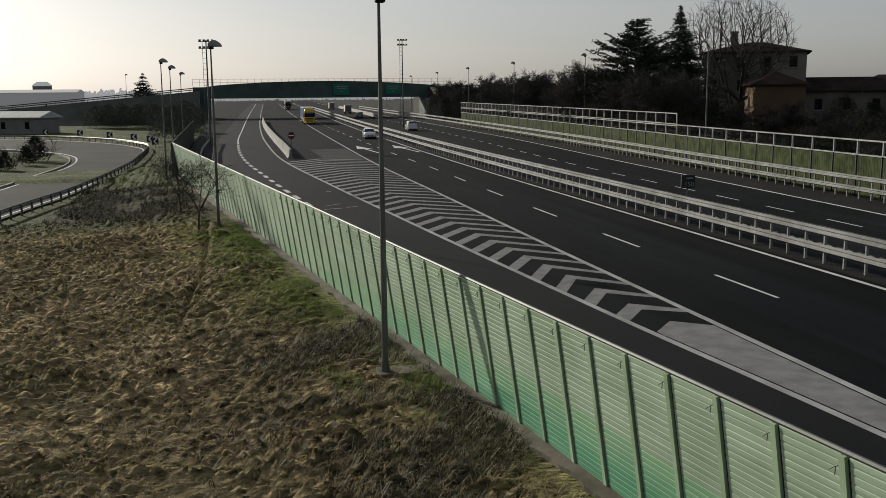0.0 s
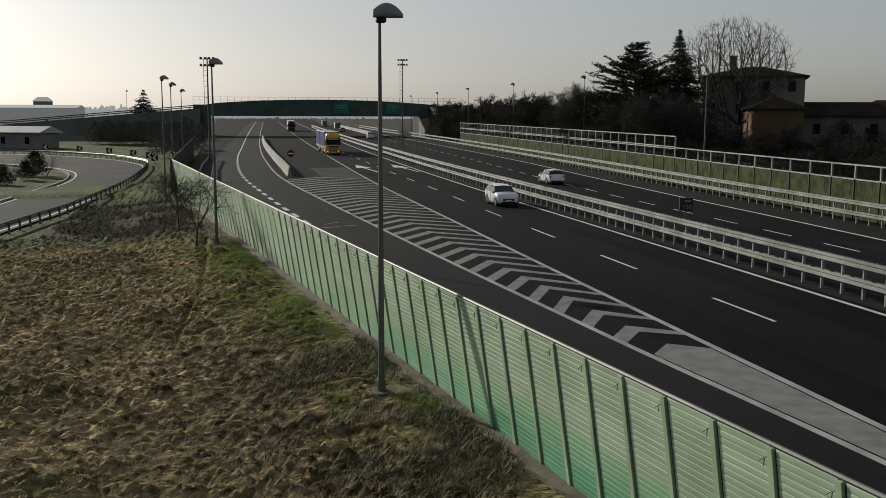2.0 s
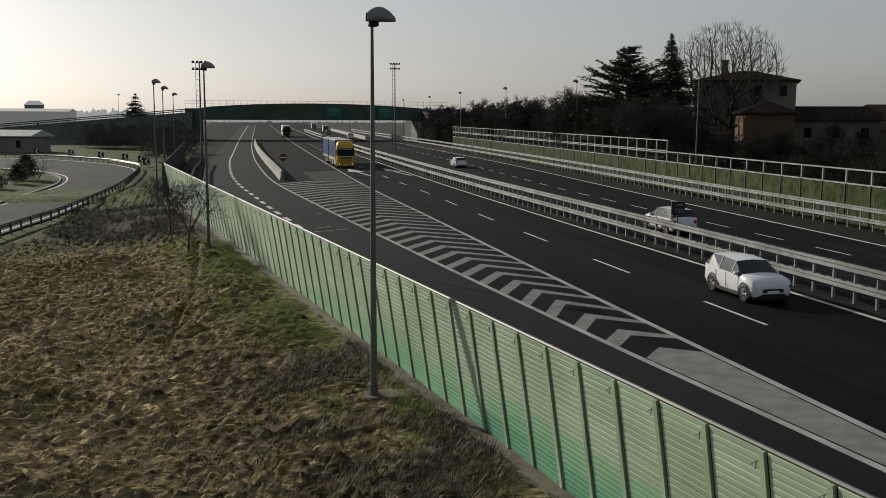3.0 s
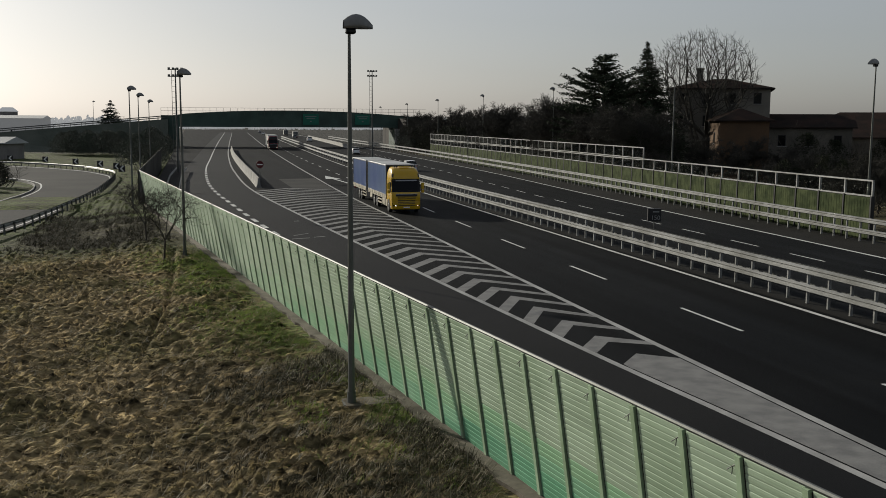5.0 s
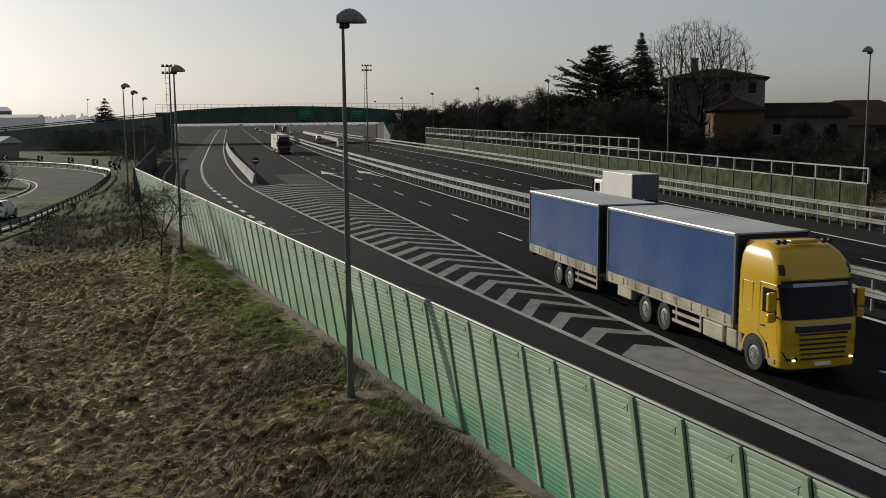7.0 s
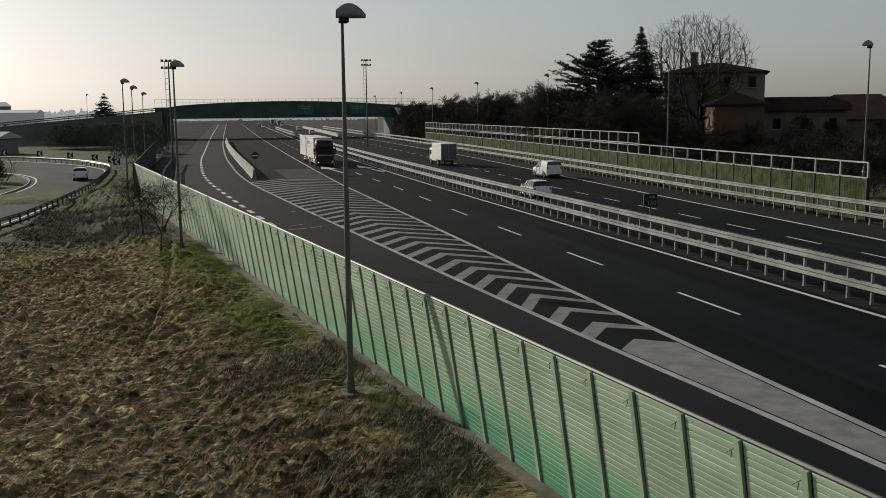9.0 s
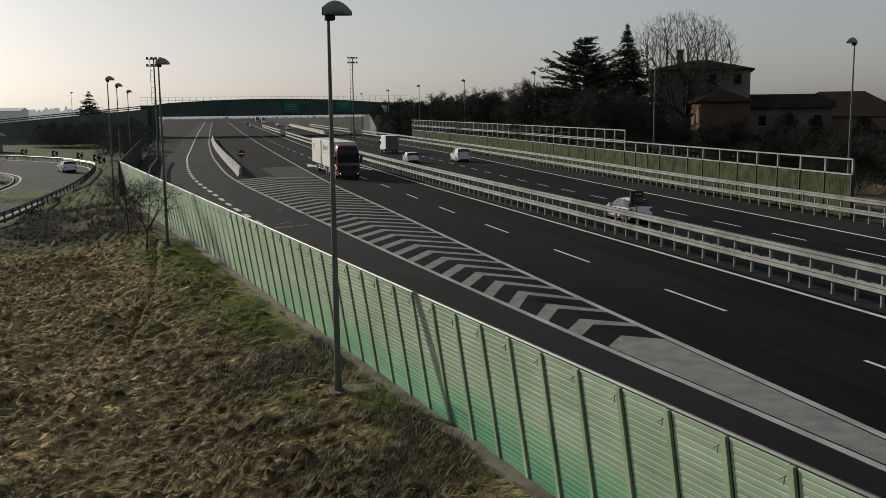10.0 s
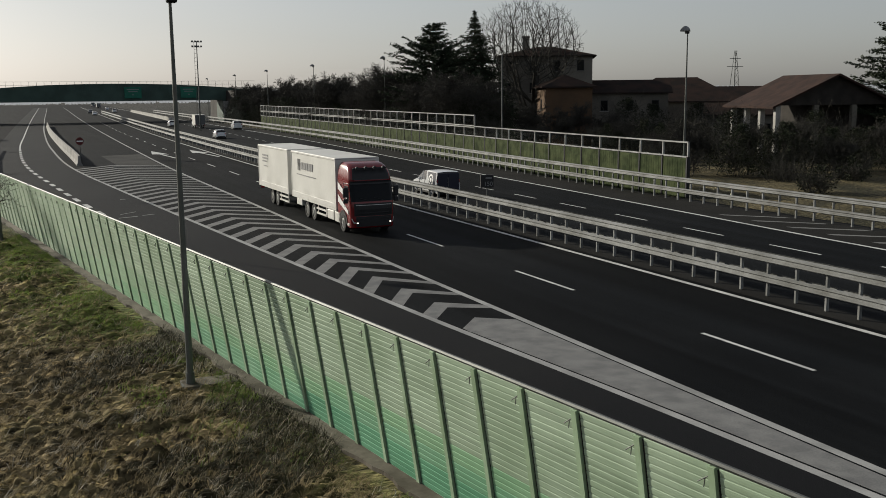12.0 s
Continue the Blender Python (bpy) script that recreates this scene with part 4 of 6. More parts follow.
def loop_road():
    o, i = smooth_path(RAMP_OUT), smooth_path(RAMP_IN)
    bm = bmesh.new()
    rows = [(bm.verts.new((a.x, a.y, -0.88)), bm.verts.new((b.x, b.y, -0.88))) for a, b in zip(i, o)]
    for (a, b), (c, d) in zip(rows, rows[1:]):
        bm.faces.new((a, b, d, c))
    loop = structure("loop_road", bm, M_ASPHALT_OLD, "grey asphalt loop road curving round a grassy island", "road")
    for u, w in ((0.06, 0.02), (0.93, 0.02)):
        bm = bmesh.new()
        rows = [(bm.verts.new((*(a.lerp(b, u)), -0.874)), bm.verts.new((*(a.lerp(b, u + w)), -0.874))) for a, b in zip(i, o)]
        for (a, b), (c, d) in zip(rows, rows[1:]):
            bm.faces.new((a, b, d, c))
        part("edge_line", bm, M_PAINT, loop)
    bm = bmesh.new()
    prev = None
    for a, b in zip(i, o):
        n = (a - b).normalized() * 0.25
        ring = [bm.verts.new((a.x, a.y, -1)), bm.verts.new((a.x, a.y, -0.72)), bm.verts.new((a.x + n.x, a.y + n.y, -0.72)), bm.verts.new((a.x + n.x, a.y + n.y, -1))]
        if prev:
            for k in range(3):
                bm.faces.new((prev[k], ring[k], ring[k + 1], prev[k + 1]))
        prev = ring
    part("kerb", bm, M_CONCRETE, loop, "pale concrete kerb")
    rail = tagged(new("loop_rail"), "steel guard rail along the loop road", "guard rail", kind="structure")
    bm = bmesh.new()
    prof = [(0, 0.45), (0.08, 0.5), (0.08, 0.56), (0.01, 0.6), (0.08, 0.66), (0.08, 0.72), (0, 0.77)]
    prev = None
    for a, b in zip(i, o):
        n = (a - b).normalized()
        c = b - n * 0.4
        ring = [bm.verts.new((c.x + n.x * d, c.y + n.y * d, z - 0.9)) for d, z in prof]
        if prev:
            for k in range(len(prof) - 1):
                bm.faces.new((prev[k], ring[k], ring[k + 1], prev[k + 1]))
        prev = ring
    part("beam", bm, M_STEEL, rail)
    acc = 0.0
    for (a, b), (c, d) in zip(zip(i, o), zip(i[1:], o[1:])):
        seg = (d - b).length
        while acc < seg:
            p = b.lerp(d, acc / seg) - (a - b).normalized() * 0.47
            bm = bmesh.new()
            box(bm, -0.06, 0.06, -0.05, 0.05, -0.15, 0.75)
            part("post", bm, M_STEEL_DARK, rail, m=pose(p.x, p.y, -0.95, 0, 0, math.degrees(math.atan2((a - b).y, (a - b).x))))
            acc += 2.2
        acc -= seg
    for x, y in ((-33.8, 203), (-26.5, 196), (-19.9, 184.5), (-14.9, 174.5), (-11.6, 165), (-10.2, 156)):
        s = tagged(new("chevron_sign"), "small black and white chevron bend sign", "road sign", "chevron signs on the bend")
        s.matrix_basis = pose(x, y, -0.95, 0, 0, 6)
        bm = bmesh.new()
        cyl(bm, (0, 0, 0), (0, 0, 1.3), 0.03)
        part("post", bm, M_STEEL_DARK, s)
        bm = bmesh.new()
        box(bm, -0.5, 0.5, -0.06, -0.03, 0.7, 1.7)
        part("board", bm, M_BLACK, s)
        bm = bmesh.new()
        q = [bm.verts.new((a, -0.065, b)) for a, b in ((0.12, 0.75), (0.38, 0.75), (-0.02, 1.2), (0.38, 1.65), (0.12, 1.65), (-0.3, 1.2))]
        bm.faces.new((q[0], q[1], q[2], q[5]))
        bm.faces.new((q[5], q[2], q[3], q[4]))
        part("chevron", bm, M_WHITE, s)


loop_road()


# ---- houses ----
def hip_roof(bm, x0, x1, y0, y1, z, h, over=0.6, hip=0.5):
    x0, x1, y0, y1 = x0 - over, x1 + over, y0 - over, y1 + over
    if (x1 - x0) >= (y1 - y0):
        d = (y1 - y0) / 2 * hip * 2
        r = ((x0 + d, (y0 + y1) / 2), (x1 - d, (y0 + y1) / 2))
        long_x = True
    else:
        d = (x1 - x0) / 2 * hip * 2
        r = (((x0 + x1) / 2, y0 + d), ((x0 + x1) / 2, y1 - d))
        long_x = False
    lo = [bm.verts.new((x, y, z - 0.18)) for x, y in ((x0, y0), (x1, y0), (x1, y1), (x0, y1))]
    e = [bm.verts.new((x, y, z)) for x, y in ((x0, y0), (x1, y0), (x1, y1), (x0, y1))]
    a, b = (bm.verts.new((*p, z + h)) for p in r)
    bm.faces.new(lo[::-1])
    for i in range(4):
        bm.faces.new((lo[i], lo[(i + 1) % 4], e[(i + 1) % 4], e[i]))
    if long_x:
        bm.faces.new((e[0], e[1], b, a))
        bm.faces.new((e[1], e[2], b))
        bm.faces.new((e[2], e[3], a, b))
        bm.faces.new((e[3], e[0], a))
    else:
        bm.faces.new((e[0], e[1], a))
        bm.faces.new((e[1], e[2], b, a))
        bm.faces.new((e[2], e[3], b))
        bm.faces.new((e[3], e[0], a, b))


def house(name, x, y, yaw, w, d, h, roof_h, wall_mat, label, floors=2, cols=4, hip=0.5, z=-0.4, side_cols=2, chimney=None, over=0.6, roof_mat=None):
    ob = tagged(new(name), label, "house")
    ob.matrix_basis = pose(x, y, z, 0, 0, yaw)
    bm = bmesh.new()
    box(bm, 0, w, 0, d, 0, h)
    part("wall", bm, wall_mat, ob)
    bm = bmesh.new()
    hip_roof(bm, 0, w, 0, d, h, roof_h, over, hip)
    roof = part("roof", bm, roof_mat or M_ROOF, ob)
    if chimney:
        bm = bmesh.new()
        cx, cy, ch = chimney
        box(bm, cx - 0.5, cx + 0.5, cy - 0.4, cy + 0.4, h, h + roof_h + ch)
        box(bm, cx - 0.65, cx + 0.65, cy - 0.55, cy + 0.55, h + roof_h + ch - 0.25, h + roof_h + ch)
        part("chimney", bm, wall_mat, roof)

    def window(m):
        bm = bmesh.new()
        box(bm, -0.55, 0.55, -0.04, 0.02, 0, 1.6)
        win = part("window", bm, M_BLACK, ob, m=m)
        bm = bmesh.new()
        box(bm, -0.45, 0.45, -0.055, -0.042, 0.1, 1.5)
        part("pane", bm, M_GLASS, win)
        bm = bmesh.new()
        box(bm, -0.7, 0.7, -0.14, 0.0, -0.1, 0.0)
        part("sill", bm, M_CONCRETE, win)
    for f in range(floors):
        zz = 1.0 + f * (h / floors)
        for c in range(cols):
            window(pose(w * (c + 0.5) / cols, -0.003, zz))
        for c in range(side_cols):
            window(pose(-0.003, d * (c + 0.5) / side_cols, zz, 0, 0, -90))
    return ob


house("villa", 69.8, 132.9, -31, 14.2, 12, 13.2, 1.6, M_VILLA, "tall old brown stucco villa with a hipped clay roof", 4, 4, 0.5, chimney=(4.0, 5.0, 1.6))
house("house", 68.4, 116.2, -22, 6.4, 9, 8.5, 1.6, M_ORANGE, "orange stucco house with a low hipped roof", 2, 0, 0.5, side_cols=1)
house("farmhouse", 82.5, 126.5, -31, 11.5, 9, 7.6, 1.9, M_STUCCO, "dark farmhouse with a clay roof", 2, 3, 0.0)
house("barn", 96.5, 138.0, -38, 26, 10, 6.0, 2.4, M_STUCCO, "long low dark barn with a clay roof", 1, 5, 0.0)
house("barn", 101.0, 122.0, -40, 24, 8, 4.0, 1.8, M_STUCCO, "long low dark shed with a clay roof", 1, 4, 0.0)
house("hut", -55.6, 236.1, -24.8, 18, 7.4, 3.6, 1.3, M_HUT, "low grey service hut with a pale pitched roof", 1, 3, 0.0, -1.0, over=0.7, roof_mat=M_HUTROOF)
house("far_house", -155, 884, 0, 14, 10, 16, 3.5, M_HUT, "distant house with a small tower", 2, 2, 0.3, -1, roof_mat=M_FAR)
# hall-shaped block stands in for a far bank; its glow stands in for haze
house("far_bank", -324, 690, 0, 230, 40, 10, 2, M_HAZE, "long hall-shaped block for a distant bank, haze put in as glow", 1, 6, 0.0, -1, roof_mat=M_HAZE)
house("far_house", 118, 165, -40, 16, 10, 8, 2.4, M_STUCCO, "dark house among trees", 2, 3, 0.4, -0.4)


def portico():
    """Open barn: a gable in the shade, one long slope in the sun, columns along its eave."""
    ob = tagged(new("portico_barn"), "open portico barn with pale columns and a red clay roof", "barn")
    ob.matrix_basis = pose(75.45, 80.05, -0.4, 0, 0, -16)
    w, d, eave, top, over = 13.6, 11.0, 6.1, 9.2, 0.7
    k = (top - eave) / (w / 2)
    bm = bmesh.new()
    lay = []
    for y in (-over, d + over):
        for lift in (0.0, 0.22):
            lay.append([bm.verts.new((x, y, z + lift)) for x, z in ((-over, eave - k * over), (w / 2, top), (w + over, eave - k * over))])
    lo0, hi0, lo1, hi1 = lay
    for i in (0, 1):
        bm.faces.new((hi0[i], hi0[i + 1], hi1[i + 1], hi1[i]))
        bm.faces.new((lo1[i], lo1[i + 1], lo0[i + 1], lo0[i]))
        bm.faces.new((lo0[i], lo0[i + 1], hi0[i + 1], hi0[i]))
        bm.faces.new((hi1[i], hi1[i + 1], lo1[i + 1], lo1[i]))
    bm.faces.new((lo0[0], hi0[0], hi1[0], lo1[0]))
    bm.faces.new((lo1[2], hi1[2], hi0[2], lo0[2]))
    part("roof", bm, M_CLAY, ob)
    for y in (0.0, 3.5, 7.0, 10.45):
        bm = bmesh.new()
        box(bm, 0, 0.55, y, y + 0.55, 0, eave)
        part("column", bm, M_CONCRETE, ob, "pale plastered column")
    for x in (4.4, 8.8, 13.05):
        bm = bmesh.new()
        box(bm, x, x + 0.55, 0, 0.55, 0, eave)
        part("column", bm, M_STUCCO, ob)
    # near-black colour holds the shade on the gable
    bm = bmesh.new()
    f = [[bm.verts.new((x, y, z)) for x, z in ((0.0, eave), (w, eave), (w / 2, top - 0.02))] for y in (0.1, 0.4)]
    bm.faces.new(f[0])
    bm.faces.new(f[1][::-1])
    bm.faces.new((f[0][0], f[1][0], f[1][1], f[0][1]))
    part("gable", bm, M_DARKWOOD, ob, "gable, its shade put into a dark board colour")
    bm = bmesh.new()
    box(bm, 6, w - 0.1, 3, d - 0.2, 0, eave - 0.05)
    part("wall", bm, M_DARKWOOD, ob, "dark boarded inner wall")
    for y, z in ((1.2, 1.4), (5.0, 2.1)):
        bm = bmesh.new()
        box(bm, 1.6, 4.6, y, y + 2.6, 0, z, 0.15)
        part("hay_stack", bm, M_FOOTING, ob, "pale stack under the roof")


portico()


def pylon(x, y, h):
    ob = tagged(new("pylon"), "distant lattice power pylon", "pylon")
    ob.matrix_basis = pose(x, y, -1)
    bm = bmesh.new()
    for a in (-1, 1):
        for b in (-1, 1):
            cyl(bm, (a * 2.2, b * 2.2, 0), (a * 0.3, b * 0.3, h), 0.16, 0.12, 5)
    for k in range(8):
        z = h * k / 8
        w = 2.2 - 1.9 * k / 8
        cyl(bm, (-w, -w, z), (w, -w, z + h / 8), 0.08, n=4)
        cyl(bm, (w, -w, z), (-w, -w, z + h / 8), 0.08, n=4)
    part("tower", bm, M_STEEL_DARK, ob)
    for z, w in ((h * 0.72, 5), (h * 0.86, 3.5)):
        bm = bmesh.new()
        cyl(bm, (-w, 0, z), (w, 0, z), 0.14, n=5)
        part("cross_arm", bm, M_STEEL_DARK, ob)


pylon(328.3, 377.1, 27)


# ---- trees ----
def limb(bm, a, d, length, r, depth, rnd, spread, up, kids, twig):
    steps = 3
    p, v = Vector(a), Vector(d).normalized()
    for i in range(steps):
        q = p + v * (length / steps)
        cyl(bm, p, q, r * (1 - 0.25 * i / steps), r * (1 - 0.25 * (i + 1) / steps), 6 if r > 0.08 else 3, cap=False)
        p = q
        v = (v + Vector((rnd.gauss(0, 0.14), rnd.gauss(0, 0.14), rnd.gauss(up, 0.1)))).normalized()
        if depth > 0 and i >= (0 if depth < 3 else 1):
            for _ in range(kids):
                side = Vector((rnd.gauss(0, 1), rnd.gauss(0, 1), rnd.gauss(0.25, 0.6))).normalized()
                limb(bm, p, v * (1 - spread) + side * spread, length * rnd.uniform(0.5, 0.72), max(twig, r * 0.5), depth - 1, rnd, spread, up, kids, twig)


def bare_tree(name, seed, h, spread=0.55, kids=2, depth=4, twig=0.012, label="bare winter tree with fine twigs", trunk=0.3, r=0.3, limbs=5):
    rnd = random.Random(seed)
    tree = tagged(new(name), label, "tree")
    bm = bmesh.new()
    cyl(bm, (0, 0, -0.2), (0.1, 0, h * trunk), r, r * 0.72, 9)
    part("trunk", bm, M_BARK, tree)
    bm = bmesh.new()
    for k in range(limbs):
        a = k * math.tau / limbs + rnd.uniform(0, 0.6)
        limb(bm, (0.1, 0, h * trunk * rnd.uniform(0.8, 1.0)), (math.cos(a) * spread, math.sin(a) * spread, 1.0), h * rnd.uniform(0.26, 0.34), r * 0.5, depth, rnd, spread, 0.05, kids, twig)
    part("crown", bm, M_TWIG, tree)
    return tree


def spray(verts, faces, p, d, size, rnd, n):
    """A clump of small leaves or needles round p, drawn out along d."""
    for _ in range(n):
        c = p + d * rnd.uniform(-0.5, 0.5) * size * 2 + Vector((rnd.gauss(0, 0.35), rnd.gauss(0, 0.35), rnd.gauss(0, 0.16))) * size
        a = Vector((rnd.gauss(0, 1), rnd.gauss(0, 1), rnd.gauss(0, 0.5))).normalized() * size * rnd.uniform(0.3, 0.6)
        b = a.cross(Vector((rnd.gauss(0, 1), rnd.gauss(0, 1), rnd.gauss(0, 1)))).normalized() * size * rnd.uniform(0.1, 0.22)
        k = len(verts)
        verts += [tuple(c - a), tuple(c + b), tuple(c + a), tuple(c - b)]
        faces.append((k, k + 1, k + 2, k + 3))


def conifer(seed, h, width, tiers, label, flat=False, r=0.35):
    rnd = random.Random(seed)
    tree = tagged(new("conifer"), label, "tree")
    bm = bmesh.new()
    cyl(bm, (0, 0, -0.2), (0, 0, h * 0.97), r, 0.03, 8)
    part("trunk", bm, M_BARK, tree)
    verts, faces = [], []
    bm = bmesh.new()
    for t in range(tiers):
        u = (t + (0.5 if not flat else rnd.random())) / tiers
        z = h * (0.1 + 0.89 * u) + (0 if flat else rnd.gauss(0, 0.12))
        reach = width * ((1 - u) ** 0.95 + 0.02) if not flat else width * (0.35 + 0.75 * math.sin(math.pi * min(1, 0.25 + u * 0.75))) * (1 if u < 0.8 else 0.55)
        for k in range(17 if not flat else 10):
            a = rnd.uniform(0, math.tau)
            L = reach * rnd.uniform(0.55, 1.1)
            d = Vector((math.cos(a), math.sin(a), (rnd.uniform(-0.32, 0.12) if not flat else rnd.uniform(0.0, 0.5))))
            e = Vector((0, 0, z)) + d * L
            cyl(bm, (0, 0, z), e, 0.06, 0.015, 4, cap=False)
            m = max(3, int(L / 0.42))
            for j in range(m):
                p = Vector((0, 0, z)) + d * L * (0.2 + 0.8 * (j + rnd.random()) / m) + Vector((0, 0, rnd.gauss(0, 0.1 if flat else 0.15)))
                spray(verts, faces, p, d, 0.5 * (1.15 - 0.85 * u) if not flat else 0.45, rnd, 17 if not flat else 15)
    tagged(part("limb_frame", bm, M_BARK, tree), kind="stuff")
    me = bpy.data.meshes.new("crown")
    me.from_pydata(verts, [], faces)
    me.materials.append(M_NEEDLE)
    ob = new("crown", me)
    ob.parent = tree
    return tree


def shrub(seed, h, w, material, label, n=260, stems=9):
    rnd = random.Random(seed)
    s = tagged(new("shrub"), label, "shrub")
    bm = bmesh.new()
    for k in range(stems):
        a = rnd.uniform(0, math.tau)
        limb(bm, (rnd.gauss(0, 0.15 * w), rnd.gauss(0, 0.15 * w), -0.1), (math.cos(a) * 0.6 * w / h, math.sin(a) * 0.6 * w / h, 1), h * rnd.uniform(0.5, 0.8), 0.035, 2, rnd, 0.5, 0.05, 2, 0.010)
    part("branchwork", bm, M_TWIG, s)
    if n:
        verts, faces = [], []
        for _ in range(n):
            a, q = rnd.uniform(0, math.tau), rnd.random() ** 0.5
            z = h * rnd.uniform(0.12, 1.0)
            k = w * 0.5 * math.sin(math.pi * min(0.92, 0.25 + 0.7 * z / h)) * rnd.uniform(0.75, 1.15)
            spray(verts, faces, Vector((math.cos(a) * q * k, math.sin(a) * q * k, z)), Vector((0, 0, 1)), 0.28, rnd, 9)
        me = bpy.data.meshes.new("foliage")
        me.from_pydata(verts, [], faces)
        me.materials.append(material)
        o = new("foliage", me)
        o.parent = s
    return s


def dome_tree(seed, label):
    """A bare tree whose boughs grow step by step into a rounded dome of free points."""
    rng = np.random.default_rng(seed)
    tree = tagged(new("bare_tree"), label, "tree")
    pts = rng.normal(size=(4200, 3))
    pts = pts / np.linalg.norm(pts, axis=1)[:, None] * (0.25 + 0.75 * rng.random((4200, 1)) ** 0.45)
    pts = pts * np.array((8.2, 8.0, 6.8)) + np.array((-0.1, 0.6, 14.4))
    pts = pts[pts[:, 2] > 9.3]
    nodes = [np.array((0.03 * k, 0.0, 0.35 * k)) for k in range(22)]
    parent = [-1] + list(range(21))
    for j in range(15):
        a = j * 2.4
        rise = 0.5 + 1.0 * ((j * 0.37) % 1)
        v = np.array((math.cos(a), math.sin(a), rise))
        v /= np.linalg.norm(v)
        last = 12 + (j * 5) % 10
        for k in range(11 + j % 5):
            v = v + rng.normal(0, 0.09, 3) + np.array((0, 0, 0.02))
            v /= np.linalg.norm(v)
            nodes.append(nodes[last] + v * 0.42)
            parent.append(last)
            last = len(nodes) - 1
    for _ in range(70):
        arr = np.array(nodes)
        dist = ((pts[:, None, :] - arr[None, :, :]) ** 2).sum(2)
        near = dist.argmin(1)
        best = dist.min(1)
        use = best < 9.0
        grow = {}
        for i in np.nonzero(use)[0]:
            v = pts[i] - arr[near[i]]
            grow.setdefault(int(near[i]), []).append(v / (np.linalg.norm(v) + 1e-6))
        if not grow:
            break
        for k, vs in grow.items():
            v = np.sum(vs, 0) / len(vs) + 0.5 * (arr[k] - arr[parent[k]]) / 0.42 + rng.normal(0, 0.12, 3)
            nodes.append(arr[k] + v / (np.linalg.norm(v) + 1e-6) * 0.42)
            parent.append(k)
        arr = np.array(nodes[len(arr):])
        pts = pts[((pts[:, None, :] - arr[None, :, :]) ** 2).sum(2).min(1) > 0.22]
        if len(pts) == 0 or len(nodes) > 7500:
            break
    size = np.zeros(len(nodes))
    for k in range(len(nodes) - 1, 0, -1):
        size[k] += 0.013 ** 2.3
        size[parent[k]] += size[k]
    bm, trunk = bmesh.new(), bmesh.new()
    for k in range(1, len(nodes)):
        r1 = min(0.38, size[k] ** (1 / 2.3))
        r0 = min(0.42, size[parent[k]] ** (1 / 2.3), r1 * 1.4)
        cyl(trunk if k < 22 else bm, nodes[parent[k]], nodes[k], r0, r1, 8 if r1 > 0.12 else 3, cap=False)
    tips = set(range(20, len(nodes))) - set(parent)
    for k in sorted(tips):
        out = nodes[k] - np.array((0.6, 0.0, 9.0))
        out = out / np.linalg.norm(out)
        for _ in range(3):
            v = 0.35 * out + 0.6 * (nodes[k] - nodes[parent[k]]) + rng.normal(0, 0.17, 3)
            cyl(bm, nodes[k], nodes[k] + v * 1.2, 0.013, 0.007, 3, cap=False)
    part("trunk", trunk, M_BARK, tree)
    part("crown", bm, M_TWIG, tree)
    return tree


plane_tree = dome_tree(4, "large bare plane tree beside the villa")
plane_tree.matrix_basis = pose(71.5, 126.0, -0.4)
cedar = conifer(5, 17.4, 6.6, 30, "dark spreading cedar behind the barrier", True, 0.45)
cedar.matrix_basis = pose(56.6, 127.6, -0.4)
fir = conifer(6, 18.9, 7.4, 34, "tall dark pointed fir behind the barrier")
fir.matrix_basis = pose(59.4, 120.0, -0.4)
fir2 = conifer(7, 16.5, 6.0, 18, "dark spreading conifer beside the portico barn", True)
fir2.matrix_basis = pose(90.4, 76.0, -0.4)
pine = conifer(8, 14.6, 8.8, 20, "dark round pine by the embankment")
pine.matrix_basis = pose(-24, 326, -0.5)

near_tree = bare_tree("bare_tree", 12, 6.2, 0.6, 2, 3, 0.008, "thin bare sapling beside the noise wall", 0.22, 0.07)
near_tree.matrix_basis = pose(-1.65, 58.3, -0.7)
copy_thing(near_tree, pose(-3.0, 67.9, -0.7, 0, 0, 130))

wood = [bare_tree("bare_tree", 20 + k, 12.0 + k * 0.9, 0.6, 2, 5, 0.02, "bare tree in the row behind the noise barrier", 0.2, 0.2) for k in range(3)]
bush = [shrub(30 + k, 6.0 + k, 6.5, M_LEAF, "dense dark undergrowth behind the noise barrier", 420) for k in range(2)]
rnd = random.Random(77)
places = []
y = 101.0
while y < 285:
    places.append((BARRIER(y) + 3.5 + rnd.uniform(0, 9), y))
    y += rnd.uniform(2.6, 4.4) * (1 + max(0, y - 150) / 150)
for n, (x, y) in enumerate(places[::-1]):
    s = rnd.uniform(0.75, 1.1)
    if math.degrees(math.atan2(x, y)) > 26.3:
        s *= 0.5
    if n < 3:
        wood[n].matrix_basis = pose(x, y, -0.4)
    else:
        copy_thing(wood[n % 3], pose(x, y, -0.4, 0, 0, rnd.uniform(0, 360)) @ Matrix.Scale(s, 4))
for n in range(40):
    y = 98 + 4.6 * (39 - n)
    x = BARRIER(y) + rnd.uniform(2.8, 8)
    if n < 2:
        bush[n].matrix_basis = pose(x, y, -0.4)
    else:
        copy_thing(bush[n % 2], pose(x, y, -0.4, 0, 0, rnd.uniform(0, 360)) @ Matrix.Scale(0.55 if math.degrees(math.atan2(x, y)) > 26.0 else 1.0, 4))
for x, y in ((76, 108), (84, 113), (91, 112), (95, 108), (100, 100), (57, 108), (103, 92), (98, 88), (108, 95)):
    copy_thing(bush[rnd.randint(0, 1)], pose(x, y, -0.6, 0, 0, rnd.uniform(0, 360)))

